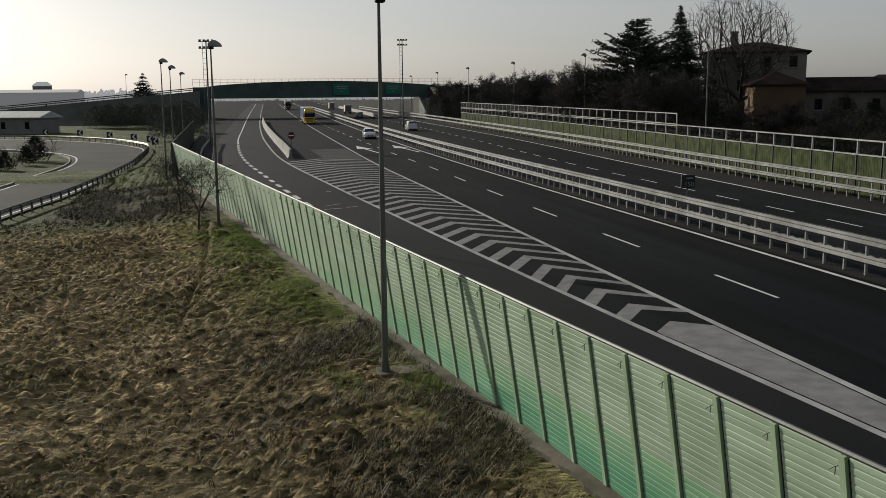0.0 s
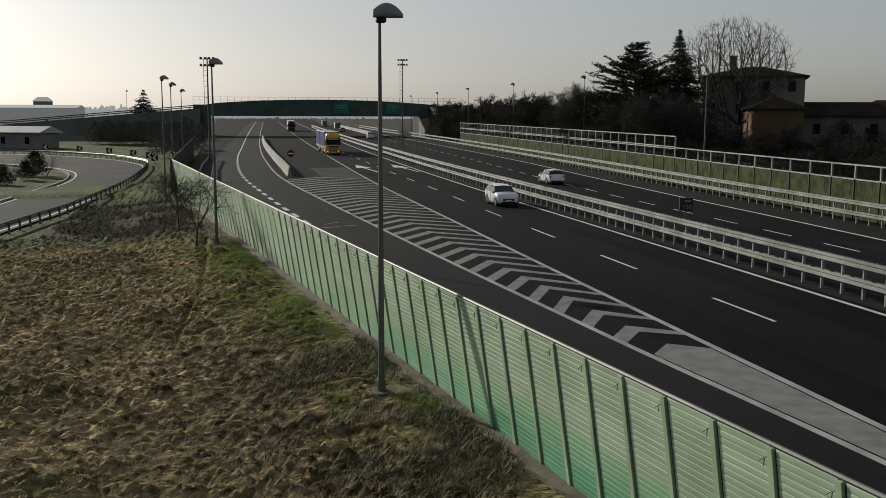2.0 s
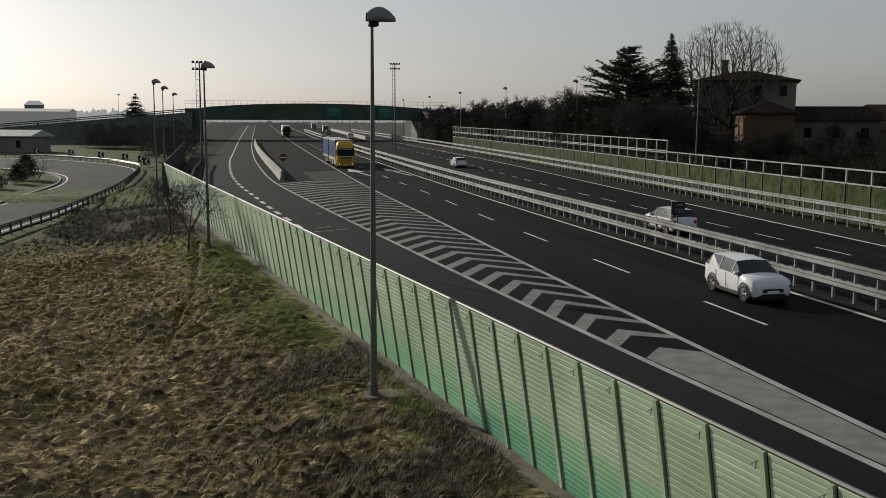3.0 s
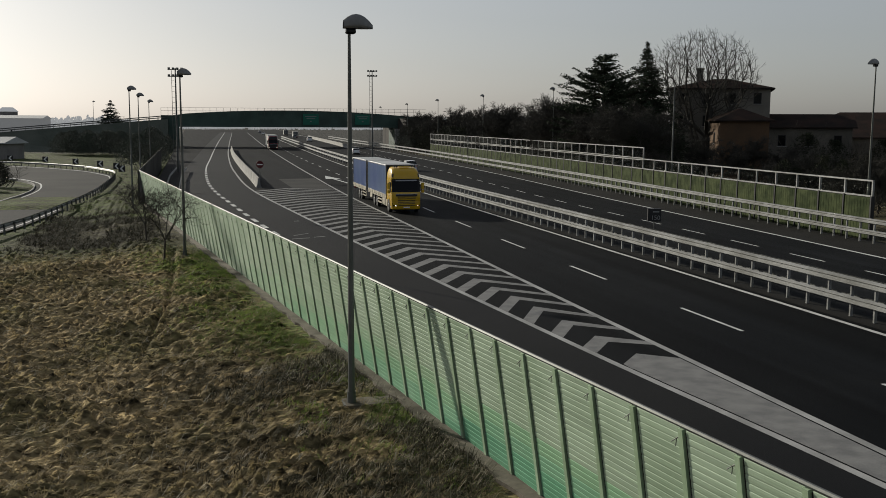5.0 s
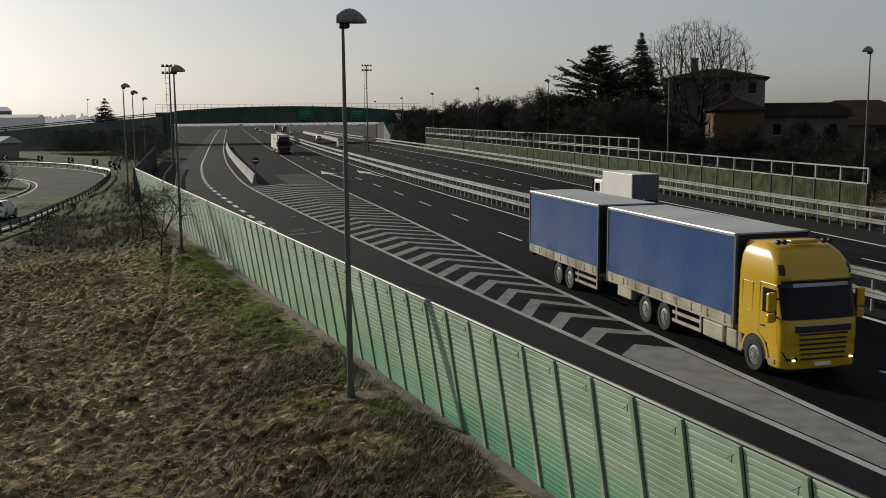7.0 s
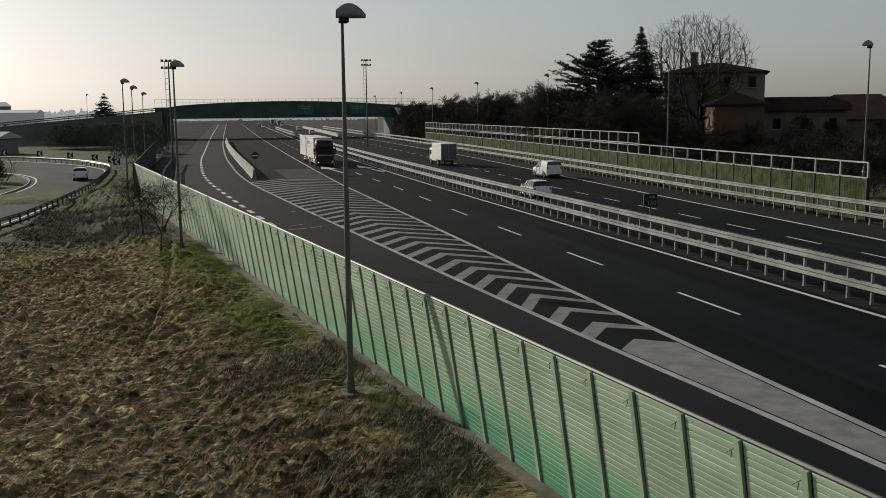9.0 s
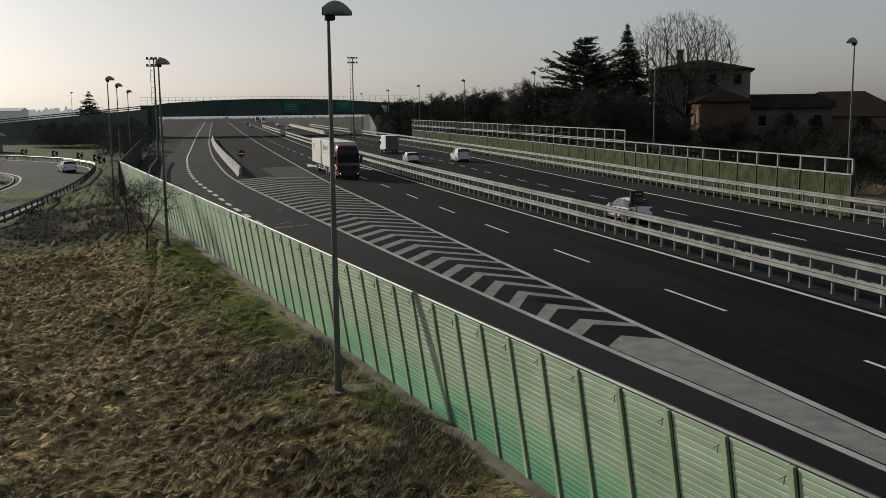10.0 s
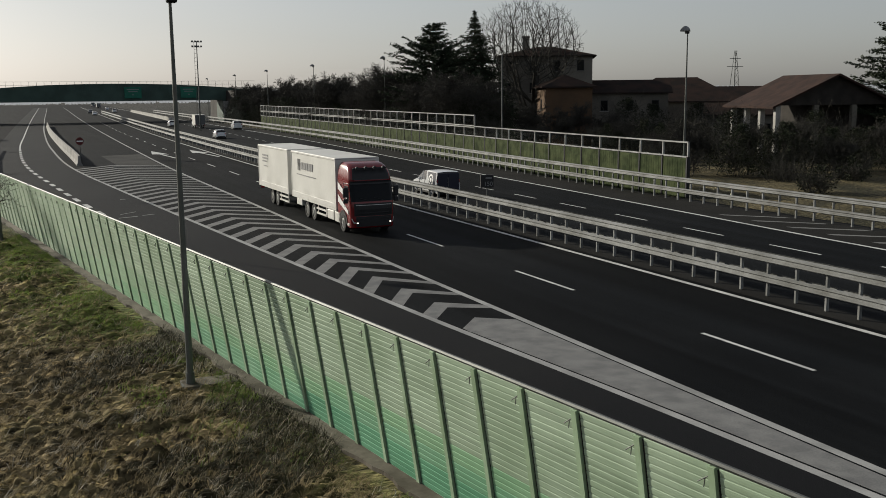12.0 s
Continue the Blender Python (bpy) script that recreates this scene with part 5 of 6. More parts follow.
for n in range(16):
    copy_thing(wood[n % 3], pose(rnd.uniform(58, 104), rnd.uniform(72, 104), -0.5, 0, 0, rnd.uniform(0, 360)) @ Matrix.Scale(rnd.uniform(0.3, 0.5), 4))
# thickets before the farm and the open barn
for n in range(26):
    a = radians(32.5 + 0.75 * n + rnd.uniform(-0.3, 0.3))
    d = rnd.uniform(112, 122) if n < 10 else rnd.uniform(88, 103)
    k = rnd.uniform(0.5, 0.7) if n < 10 else rnd.uniform(0.55, 0.85)
    copy_thing((bush[0], wood[1], bush[1])[n % 3], pose(d * math.sin(a), d * math.cos(a), -0.5, 0, 0, rnd.uniform(0, 360)) @ Matrix.Scale(k if n % 3 != 1 else k * 0.6, 4))
for x, y, k in ((61.5, 107, 0.62), (64.8, 105, 0.55), (67.5, 107, 0.6), (71, 105, 0.5)):
    copy_thing(wood[0], pose(x, y, -0.5, 0, 0, 97 * x) @ Matrix.Scale(k, 4))
lowbush = [shrub(50 + k, 2.2, 3.2, M_LEAF, "low tangled winter shrub", 0 if k else 60, 16) for k in range(2)]
spots = [(53.7, 52.4), (58, 60), (63, 58), (66, 70), (72, 66), (57, 72), (70, 78), (78, 74), (82, 84), (75, 90), (66, 88), (60, 80), (88, 80), (90, 90)]
for n, (x, y) in enumerate(spots):
    if n < 2:
        lowbush[n].matrix_basis = pose(x, y, -0.3)
    else:
        copy_thing(lowbush[n % 2], pose(x, y, -0.4, 0, 0, rnd.uniform(0, 360)))

dark = [shrub(60 + k, 5.5, 8, M_THICKET, "leafy thicket below the embankment, colour paled for haze", 900) for k in range(2)]
spots = [(-31, 262), (-24, 250), (-28, 256), (-20, 255), (-16, 246), (-11, 238), (-8, 225), (-25, 262), (-12, 262), (-20, 268), (-6, 255), (-8, 210), (-7.5, 196), (-10, 275), (-9, 183)]
for n, (x, y) in enumerate(spots):
    if n < 2:
        dark[n].matrix_basis = pose(x, y, -1.0)
    else:
        copy_thing(dark[n % 2], pose(x, y, -1.0, 0, 0, rnd.uniform(0, 360)) @ Matrix.Scale(1.1 if n in (2, 3, 7) else rnd.uniform(0.6, 1.3), 4))
for x, y, k in ((55.8, 246, 0.7), (58.5, 252, 0.85), (57.0, 258, 0.8), (60.5, 262, 0.8)):
    copy_thing(dark[0], pose(x, y, -0.5, 0, 0, 40 * k) @ Matrix.Scale(k, 4))
isle = shrub(70, 3.0, 3.4, M_LEAF, "rounded shrub on the loop road's island", 300)
isle.matrix_basis = pose(-23.6, 133.9, -0.95)
for x, y, s in ((-23.5, 126.4, 0.7), (-24.0, 117.0, 0.68), (-26.0, 119.5, 0.75)):
    copy_thing(isle, pose(x, y, -0.9, 0, 0, 70 * s) @ Matrix.Scale(s, 4))


def bramble_spots(rnd):
    y = rnd.uniform(67, 90)
    x = WALL_BASE(y) - 1.2 - rnd.random() * (10 + 0.06 * y)
    if x < -12 or noise.noise(Vector((x * 0.35, y * 0.25, 8))) < -0.15:
        return None
    return x, y, height(x, y) + 0.05, rnd.uniform(0.6, 1.5)


blades("brambles", M_WEED, 6500, bramble_spots, 0.5, 0.018, "dark brown withered brambles at the field's edge", 5)


def far_woods():
    """A line of trees along the horizon, its haze put in as a pale glow."""
    rnd = random.Random(9)
    verts, faces = [], []
    for _ in range(5600):
        a = radians(rnd.uniform(-50, 62))
        d = rnd.uniform(1000, 1900)
        h = rnd.uniform(9, 16) * (0.75 + 0.4 * noise.noise(Vector((a * 14, 0, 0))))
        x, y = math.sin(a) * d, math.cos(a) * d
        for _k in range(20):
            w = rnd.uniform(0.5, 1.2)
            z = rnd.uniform(0, h)
            cx = x + rnd.gauss(0, 3.4) * (1.15 - z / h)
            k = len(verts)
            verts += [(cx - w, y, z - w * 0.5 - 1), (cx + w * 0.3, y + rnd.uniform(-2, 2), z - w * 0.7 - 1), (cx + w, y, z + w * 0.3), (cx - w * 0.2, y + 1, z + w * 0.6)]
            faces.append((k, k + 1, k + 2, k + 3))
    me = bpy.data.meshes.new("far_woods")
    me.from_pydata(verts, [], faces)
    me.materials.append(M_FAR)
    tagged(new("far_woods", me), "grey line of distant woods, haze put in as glow", "woods", kind="stuff")


far_woods()


# ---- vehicles: y forward, origin on the road ----
def wheel(parent, x, y, r, w, side, heavy=False):
    bm = bmesh.new()
    n = 20
    prof = [(0.0, r * 0.62), (0.0, r * 0.94), (0.03, r), (w - 0.03, r), (w, r * 0.94), (w, r * 0.62)]
    rings = [[bm.verts.new((x - side * a, y + q * math.cos(k * math.tau / n), r + q * math.sin(k * math.tau / n))) for k in range(n)] for a, q in prof]
    for p, q in zip(rings, rings[1:]):
        for k in range(n):
            bm.faces.new((p[k], p[(k + 1) % n], q[(k + 1) % n], q[k]))
    wh = part("wheel", bm, M_TYRE, parent)
    bm = bmesh.new()
    cyl(bm, (x - side * 0.03, y, r), (x - side * (w - 0.02), y, r), r * 0.63, n=16)
    if heavy:
        cyl(bm, (x - side * 0.03, y, r), (x - side * 0.005, y, r), r * 0.58, r * 0.42, 16)
        cyl(bm, (x - side * 0.03, y, r), (x + side * 0.02, y, r), r * 0.24, r * 0.2, 12)
        for k in range(8):
            a = k * math.tau / 8
            cyl(bm, (x - side * 0.02, y + r * 0.33 * math.cos(a), r + r * 0.33 * math.sin(a)), (x + side * 0.012, y + r * 0.33 * math.cos(a), r + r * 0.33 * math.sin(a)), 0.025, n=5)
    for k in range(0 if heavy else 5):
        a = k * math.tau / 5
        cyl(bm, (x - side * 0.012, y, r), (x - side * 0.012, y + r * 0.55 * math.cos(a), r + r * 0.55 * math.sin(a)), 0.035, n=4)
    part("rim", bm, M_STEEL if heavy else M_RIM, wh)


def section(s):
    y, lo, belt, top, w, wr = s
    return [(w * 0.9, y, lo), (w, y, lo + (belt - lo) * 0.35), (w * 0.985, y, belt), (wr, y, top), (wr * 0.45, y, top + 0.035), (0, y, top + 0.045)]


def car(name, label, paint, stations_, wheel_r, wheels_y, glass_side, glass_front, glass_rear, category="car", lit=False):
    ob = tagged(new(name), label, category)
    rows = [section(s) for s in stations_]
    body = bmesh.new()
    panes = {}
    for i in range(len(rows) - 1):
        a, b = rows[i], rows[i + 1]
        for k in range(5):
            for sgn in (1, -1):
                into = body
                if k >= 3 and i == glass_front:
                    into = panes.setdefault(("windscreen", 0), bmesh.new())
                elif k >= 2 and i == glass_rear:
                    into = panes.setdefault(("rear_window", 0), bmesh.new())
                elif k == 2 and (i in glass_side or i == glass_front):
                    into = panes.setdefault(("side_window", sgn * (i + 1)), bmesh.new())
                q = [Vector((sgn * p[0], p[1], p[2])) for p in (a[k], a[k + 1], b[k + 1], b[k])]
                into.faces.new([into.verts.new(v) for v in (q if sgn > 0 else q[::-1])])
    for r, flip in ((rows[0], False), (rows[-1], True)):
        loop = [Vector(p) for p in r] + [Vector((-p[0], p[1], p[2])) for p in r[-2::-1]]
        body.faces.new([body.verts.new(v) for v in (loop[::-1] if flip else loop)])
    for sgn in (1, -1):
        # pillars
        for i in range(len(rows) - 1):
            if i in glass_side:
                a = rows[i]
                p, q = Vector((sgn * a[2][0], a[2][1], a[2][2])), Vector((sgn * a[3][0], a[3][1], a[3][2]))
                cyl(body, p, q, 0.035, n=5)
    bmesh.ops.remove_doubles(body, verts=body.verts, dist=0.001)
    bmesh.ops.recalc_face_normals(body, faces=body.faces)
    bd = part("body", body, paint, ob, smooth=True)
    bd.modifiers.new("edges", "EDGE_SPLIT").split_angle = radians(50)
    for (pane, _), bm in panes.items():
        bmesh.ops.remove_doubles(bm, verts=bm.verts, dist=0.001)
        part(pane, bm, M_CARGLASS, ob)
    f, r = stations_[0], stations_[-1]
    w = stations_[len(stations_) // 2][4]
    for sgn in (1, -1):
        for y in wheels_y:
            wheel(ob, sgn * (w + 0.01), y, wheel_r, 0.21, sgn)
            bm = bmesh.new()
            n = 12
            arch = [(math.cos(math.pi * (k / n * 1.16 - 0.08)), math.sin(math.pi * (k / n * 1.16 - 0.08))) for k in range(n + 1)]
            for (c0, s0), (c1, s1) in zip(arch, arch[1:]):
                for r0, r1, x0, x1 in ((wheel_r + 0.11, wheel_r + 0.03, w + 0.006, w + 0.012), (wheel_r + 0.03, wheel_r + 0.03, w + 0.012, w - 0.2)):
                    bm.faces.new([bm.verts.new((sgn * x, y + r * c, wheel_r + r * d)) for x, r, c, d in ((x0, r0, c0, s0), (x0, r0, c1, s1), (x1, r1, c1, s1), (x1, r1, c0, s0))])
            part("wheel_arch", bm, M_BLACK, ob)
        bm = bmesh.new()
        box(bm, sgn * f[4] * 0.98 - 0.17, sgn * f[4] * 0.98 + 0.12, f[0] - 0.3, f[0] - 0.03, f[2] - 0.03, f[2] + 0.13, 0.04)
        part("headlight", bm, M_LAMPON if lit else M_CARGLASS, ob)
        bm = bmesh.new()
        box(bm, sgn * r[4] * 0.88 - 0.08, sgn * r[4] * 0.88 + 0.08, r[0] - 0.02, r[0] + 0.1, r[2] + 0.02, r[2] + 0.24, 0.02)
        part("tail_light", bm, M_LAMPRED, ob)
        bm = bmesh.new()
        box(bm, sgn * (w + 0.02) - 0.1, sgn * (w + 0.02) + 0.1, 0.62, 0.76, stations_[3][2] + 0.02, stations_[3][2] + 0.17, 0.03)
        part("mirror", bm, paint, ob)
        bm = bmesh.new()
        box(bm, sgn * w - 0.03, sgn * w + 0.012, min(wheels_y) + wheel_r + 0.1, max(wheels_y) - wheel_r - 0.1, 0.2, 0.36, 0.01)
        part("sill", bm, M_BLACK, ob)
        for y in (0.85, -0.15, -1.0):
            bm = bmesh.new()
            box(bm, sgn * w - 0.02, sgn * w + 0.004, y - 0.008, y + 0.008, 0.42, stations_[4][2] - 0.02)
            part("door_seam", bm, M_CARGREY, ob)
    bm = bmesh.new()
    box(bm, -f[4] * 0.72, f[4] * 0.72, f[0] - 0.05, f[0] + 0.016, f[2] - 0.2, f[2] - 0.03, 0.03)
    part("grille", bm, M_BLACK, ob)
    for y, s in ((f[0] + 0.005, 1), (r[0] - 0.005, -1)):
        bm = bmesh.new()
        box(bm, -f[4] * 0.8, f[4] * 0.8, min(y, y + s * 0.02), max(y, y + s * 0.02), 0.28, 0.42)
        part("bumper_trim", bm, M_BLACK, ob)
        bm = bmesh.new()
        box(bm, -0.26, 0.26, min(y + s * 0.022, y + s * 0.03), max(y + s * 0.022, y + s * 0.03), 0.44, 0.55)
        part("plate", bm, M_WHITE, ob)
    bm = bmesh.new()
    box(bm, -w * 0.85, w * 0.85, r[0] + 0.15, f[0] - 0.15, 0.16, 0.3)
    part("underbody", bm, M_BLACK, ob)
    return ob


HATCH = [(2.06, 0.34, 0.62, 0.64, 0.70, 0.66), (1.88, 0.25, 0.72, 0.76, 0.84, 0.78), (1.2, 0.22, 0.88, 0.95, 0.89, 0.80), (0.85, 0.22, 0.93, 1.0, 0.90, 0.78), (0.1, 0.22, 0.95, 1.44, 0.90, 0.63),
         (-0.85, 0.22, 0.97, 1.48, 0.90, 0.63), (-1.55, 0.22, 1.0, 1.42, 0.89, 0.60), (-1.98, 0.25, 0.98, 1.03, 0.86, 0.74), (-2.1, 0.35, 0.7, 0.74, 0.80, 0.72)]
SUV = [(2.02, 0.36, 0.66, 0.70, 0.66, 0.62), (1.97, 0.30, 0.82, 0.86, 0.80, 0.74), (1.82, 0.28, 0.92, 0.97, 0.88, 0.80), (1.2, 0.28, 0.99, 1.06, 0.91, 0.82), (1.0, 0.28, 1.01, 1.09, 0.91, 0.80), (0.3, 0.28, 1.04, 1.53, 0.91, 0.69),
       (-0.75, 0.28, 1.07, 1.60, 0.91, 0.69), (-1.68, 0.28, 1.12, 1.57, 0.90, 0.67), (-2.0, 0.30, 1.14, 1.22, 0.87, 0.76), (-2.06, 0.36, 0.92, 0.98, 0.84, 0.76), (-2.1, 0.40, 0.66, 0.70, 0.82, 0.74)]
ESTATE = [(y * 1.12, lo, b * 1.05, t * 1.08, w * 1.03, wr * 1.04) for y, lo, b, t, w, wr in HATCH[:6]] + [(-2.05, 0.24, 1.05, 1.55, 0.91, 0.64), (-2.3, 0.28, 1.02, 1.10, 0.88, 0.76), (-2.38, 0.36, 0.7, 0.74, 0.82, 0.74)]
VAN = [(2.2, 0.36, 0.75, 0.78, 0.78, 0.72), (2.05, 0.26, 0.9, 0.96, 0.90, 0.84), (1.6, 0.24, 1.03, 1.10, 0.93, 0.84), (1.35, 0.24, 1.08, 1.17, 0.93, 0.83), (0.4, 0.24, 1.12, 1.76, 0.93, 0.77),
       (-0.4, 0.24, 1.12, 1.84, 0.93, 0.80), (-2.0, 0.24, 1.12, 1.84, 0.93, 0.80), (-2.15, 0.26, 1.1, 1.80, 0.92, 0.80), (-2.2, 0.36, 1.0, 1.4, 0.90, 0.80)]


def outline(front, half, rear, r, out=0.0):
    """Plan of a cab from its right rear corner round the nose to the left one, with rounded front corners."""
    pts = [(half + out, rear)]
    for k in range(7):
        a = k * math.pi / 12
        pts.append((half - r + (r + out) * math.cos(a), front - r + (r + out) * math.sin(a)))
    mid = [(half - r) * 0.5, 0.0]
    pts += [(mid[0], front + out + 0.03), (0.0, front + out + 0.04)]
    return pts + [(-x, y) for x, y in pts[-2::-1]]


def loft(bm, rows, cap=True):
    rings = [[bm.verts.new((x, y, z)) for x, y in plan] for z, plan in rows]
    n = len(rings[0])
    for a, b in zip(rings, rings[1:]):
        for k in range(n if cap else n - 1):
            bm.faces.new((a[k], a[(k + 1) % n], b[(k + 1) % n], b[k]))
    if cap:
        bm.faces.new(rings[0][::-1])
        bm.faces.new(rings[-1])
    return bm


CAB = [(0.98, 1.40, 1.235), (1.3, 1.43, 1.24), (1.7, 1.40, 1.24), (1.82, 1.36, 1.24), (2.3, 1.24, 1.235), (2.78, 1.10, 1.225), (2.86, 1.14, 1.22), (3.1, 1.08, 1.2), (3.35, 0.92, 1.16), (3.55, 0.70, 1.1), (3.7, 0.38, 1.02), (3.77, 0.05, 0.92)]


def cab_front(z):
    zs, fs, _ = zip(*CAB)
    return float(np.interp(z, zs, fs))


def road_train(label, cab_paint, side_mat, roof_mat, board_mat, light_bar, logo):
    """A lorry with a drawbar trailer; the front axle stands over the origin."""
    ob = tagged(new("road_train"), label, "lorry")
    bm = loft(bmesh.new(), [(z, outline(f, h, -0.9, 0.34)) for z, f, h in CAB])
    bmesh.ops.recalc_face_normals(bm, faces=bm.faces)
    cab = part("cab", bm, cab_paint, ob, smooth=True)
    cab.modifiers.new("edges", "EDGE_SPLIT").split_angle = radians(40)
    # apron under the nose, ahead of the wheels
    bm = loft(bmesh.new(), [(0.30, outline(1.30, 1.16, 0.68, 0.3)), (0.36, outline(1.38, 1.22, 0.66, 0.32)), (0.7, outline(1.43, 1.24, 0.64, 0.34)), (0.978, outline(1.40, 1.235, 0.6, 0.34))])
    bmesh.ops.recalc_face_normals(bm, faces=bm.faces)
    apron = part("front_apron", bm, cab_paint, ob, smooth=True)
    apron.modifiers.new("edges", "EDGE_SPLIT").split_angle = radians(40)

    def wrap(name, z0, z1, a, b, out, mat, label=""):
        """A band that lies on the nose between two points of its outline."""
        rows = []
        for z in (z0, (z0 + z1) / 2, z1):
            h = float(np.interp(z, [c[0] for c in CAB], [c[2] for c in CAB]))
            rows.append((z, outline(cab_front(z), h, -0.9, 0.34, out)[a:b]))
        bm = loft(bmesh.new(), rows, False)
        bmesh.ops.recalc_face_normals(bm, faces=bm.faces)
        bmesh.ops.solidify(bm, geom=bm.faces[:], thickness=-0.012)
        return part(name, bm, mat, cab, label, smooth=False)

    wrap("windscreen", 1.76, 2.72, 3, 16, 0.014, M_GLASS)
    wrap("sun_visor", 2.66, 2.84, 4, 15, 0.07, M_BLACK)
    for x in (-0.55, 0.25):
        bm = bmesh.new()
        cyl(bm, (x, cab_front(1.8) + 0.075, 1.8), (x + 0.5, cab_front(1.95) + 0.075, 1.95), 0.012, n=5)
        part("wiper", bm, M_BLACK, cab)
    if light_bar:
        for k, z in enumerate((0.62, 0.76, 0.90, 1.04, 1.18, 1.32)):
            bm = bmesh.new()
            box(bm, -0.62 - z * 0.12, 0.62 + z * 0.12, 1.40, 1.475, z, z + 0.05, 0.01)
            part("grille_slot", bm, M_BLACK, cab)
        wrap("badge_panel", 1.40, 1.60, 7, 12, 0.012, M_BLACK)
        wrap("badge_strip", 1.585, 1.615, 7, 12, 0.018, M_RIM)
        wrap("sign_strip", 2.66, 2.76, 7, 12, 0.085, M_ROOFSHEET, "pale sign strip under the visor")
        for i, j in ((3, 6), (13, 16)):
            wrap("corner_lamp", 2.98, 3.26, i, j, 0.02, M_BLACK)
    else:
        wrap("grille", 0.98, 1.66, 5, 14, 0.012, M_BLACK)
        wrap("lower_grille", 0.42, 0.96, 6, 13, 0.05, M_BLACK)
        wrap("badge_strip", 1.55, 1.575, 6, 13, 0.02, M_RIM)
        wrap("roof_panel", 2.9, 3.48, 5, 14, 0.02, M_BLACK, "dark panel over the windscreen")
        for z in (0.66, 0.82, 1.1, 1.3):
            bm = bmesh.new()
            box(bm, -0.85, 0.85, 1.40, 1.49, z, z + 0.07, 0.01)
            part("grille_bar", bm, M_BLACK, cab)
    for s in (-1, 1):
        def slab(name, y0, y1, z0, z1, mat, proud=0.012, parent=cab, slant=0.0):
            bm = bmesh.new()
            xs = sorted((s * 1.2, s * (1.243 + proud)))
            box(bm, xs[0], xs[1], y0, y1, z0, z1, 0.01)
            for v in bm.verts:
                if v.co.y > (y0 + y1) / 2:
                    v.co.y -= slant * (v.co.z - z0) / (z1 - z0)
            return part(name, bm, mat, parent)
        slab("side_window", 0.3, 1.02, 1.84, 2.56, M_GLASS, 0.002, slant=0.12)
        for y0, y1, z0, z1 in ((0.16, 0.18, 1.05, 2.7), (0.18, 0.98, 2.68, 2.70), (1.04, 1.06, 1.05, 1.78), (-0.72, -0.2, 1.75, 1.765), (-0.72, -0.2, 2.6, 2.615), (-0.74, -0.725, 1.75, 2.615), (-0.2, -0.185, 1.75, 2.615)):
            slab("door_seam", y0, y1, z0, z1, M_CARGREY, 0.001)
        slab("door_handle", 0.24, 0.46, 1.42, 1.48, M_BLACK, 0.02)
        slab("step", -0.9, -0.7, 0.42, 0.96, board_mat, 0.0)
        slab("step", 0.66, 1.0, 0.44, 0.56, board_mat, 0.01)
        bm = bmesh.new()
        box(bm, s * 1.45 - 0.13, s * 1.45 + 0.13, 0.98, 1.12, 1.98, 2.52, 0.04)
        mirror = part("mirror", bm, cab_paint if light_bar else M_BLACK, cab)
        bm = bmesh.new()
        box(bm, s * 1.45 - 0.12, s * 1.45 + 0.12, 0.98, 1.12, 1.66, 1.92, 0.04)
        part("mirror", bm, cab_paint if light_bar else M_BLACK, cab)
        bm = bmesh.new()
        for z in (1.78, 2.3):
            box(bm, min(s * 1.2, s * 1.34), max(s * 1.2, s * 1.34), 1.03, 1.08, z, z + 0.05)
        box(bm, s * 1.33 - 0.03, s * 1.33 + 0.03, 1.02, 1.09, 1.7, 2.48)
        part("mirror_arm", bm, M_BLACK, cab)
        bm = bmesh.new()
        v = [bm.verts.new((s * x, y, z)) for x, y, z in ((0.78, 1.452, 0.6), (1.12, 1.385, 0.6), (1.22, 1.26, 0.86), (0.84, 1.445, 0.72))]
        bm.faces.new(v if s < 0 else v[::-1])
        bmesh.ops.solidify(bm, geom=bm.faces[:], thickness=0.02)
        head = part("headlight", bm, M_GLASS if light_bar else M_RIM, cab)
        bm = bmesh.new()
        box(bm, s * 0.93 - 0.045, s * 0.93 + 0.045, 1.43, 1.465, 0.6, 0.65, 0.01)
        part("lamp", bm, M_LAMPON, head, "lit low lamp")
        n = 14
        bm = bmesh.new()
        arch = [(math.cos(math.pi * k / n), math.sin(math.pi * k / n)) for k in range(n + 1)]
        for (c0, s0), (c1, s1) in zip(arch, arch[1:]):
            for r0, r1, x0, x1 in ((0.7, 0.62, 1.262, 1.262), (0.62, 0.62, 1.262, 0.9)):
                q = [bm.verts.new((s * x, r * c, 0.5 + r * d)) for x, r, c, d in ((x0, r0, c0, s0), (x0, r0, c1, s1), (x1, r1, c1, s1), (x1, r1, c0, s0))]
                bm.faces.new(q)
        part("wheel_arch", bm, cab_paint if light_bar else M_BLACK, cab)
        bm = bmesh.new()
        c = [(0.62 * x, 0.5 + 0.62 * z) for x, z in arch]
        bm.faces.new([bm.verts.new((s * 1.256, y, z)) for y, z in c])
        part("arch_hollow", bm, M_BLACK, cab)
    if not light_bar:
        for y0, y1, z0, z1 in ((-0.8, 0.9, 2.0, 2.2), (-0.8, 0.9, 1.25, 1.5)):
            bm = bmesh.new()
            q = [bm.verts.new((1.262, y, z)) for y, z in ((y0, z1 + 0.5), (y1, z0), (y1, z0 - 0.22), (y0, z1 + 0.1))]
            bm.faces.new(q)
            part("side_stripe", bm, M_WHITE, cab, "white stripe on the red cab")
    bm = bmesh.new()
    box(bm, -0.26, 0.26, 1.44, 1.485, 0.44, 0.54)
    part("plate", bm, M_WHITE, cab)
    bm = bmesh.new()
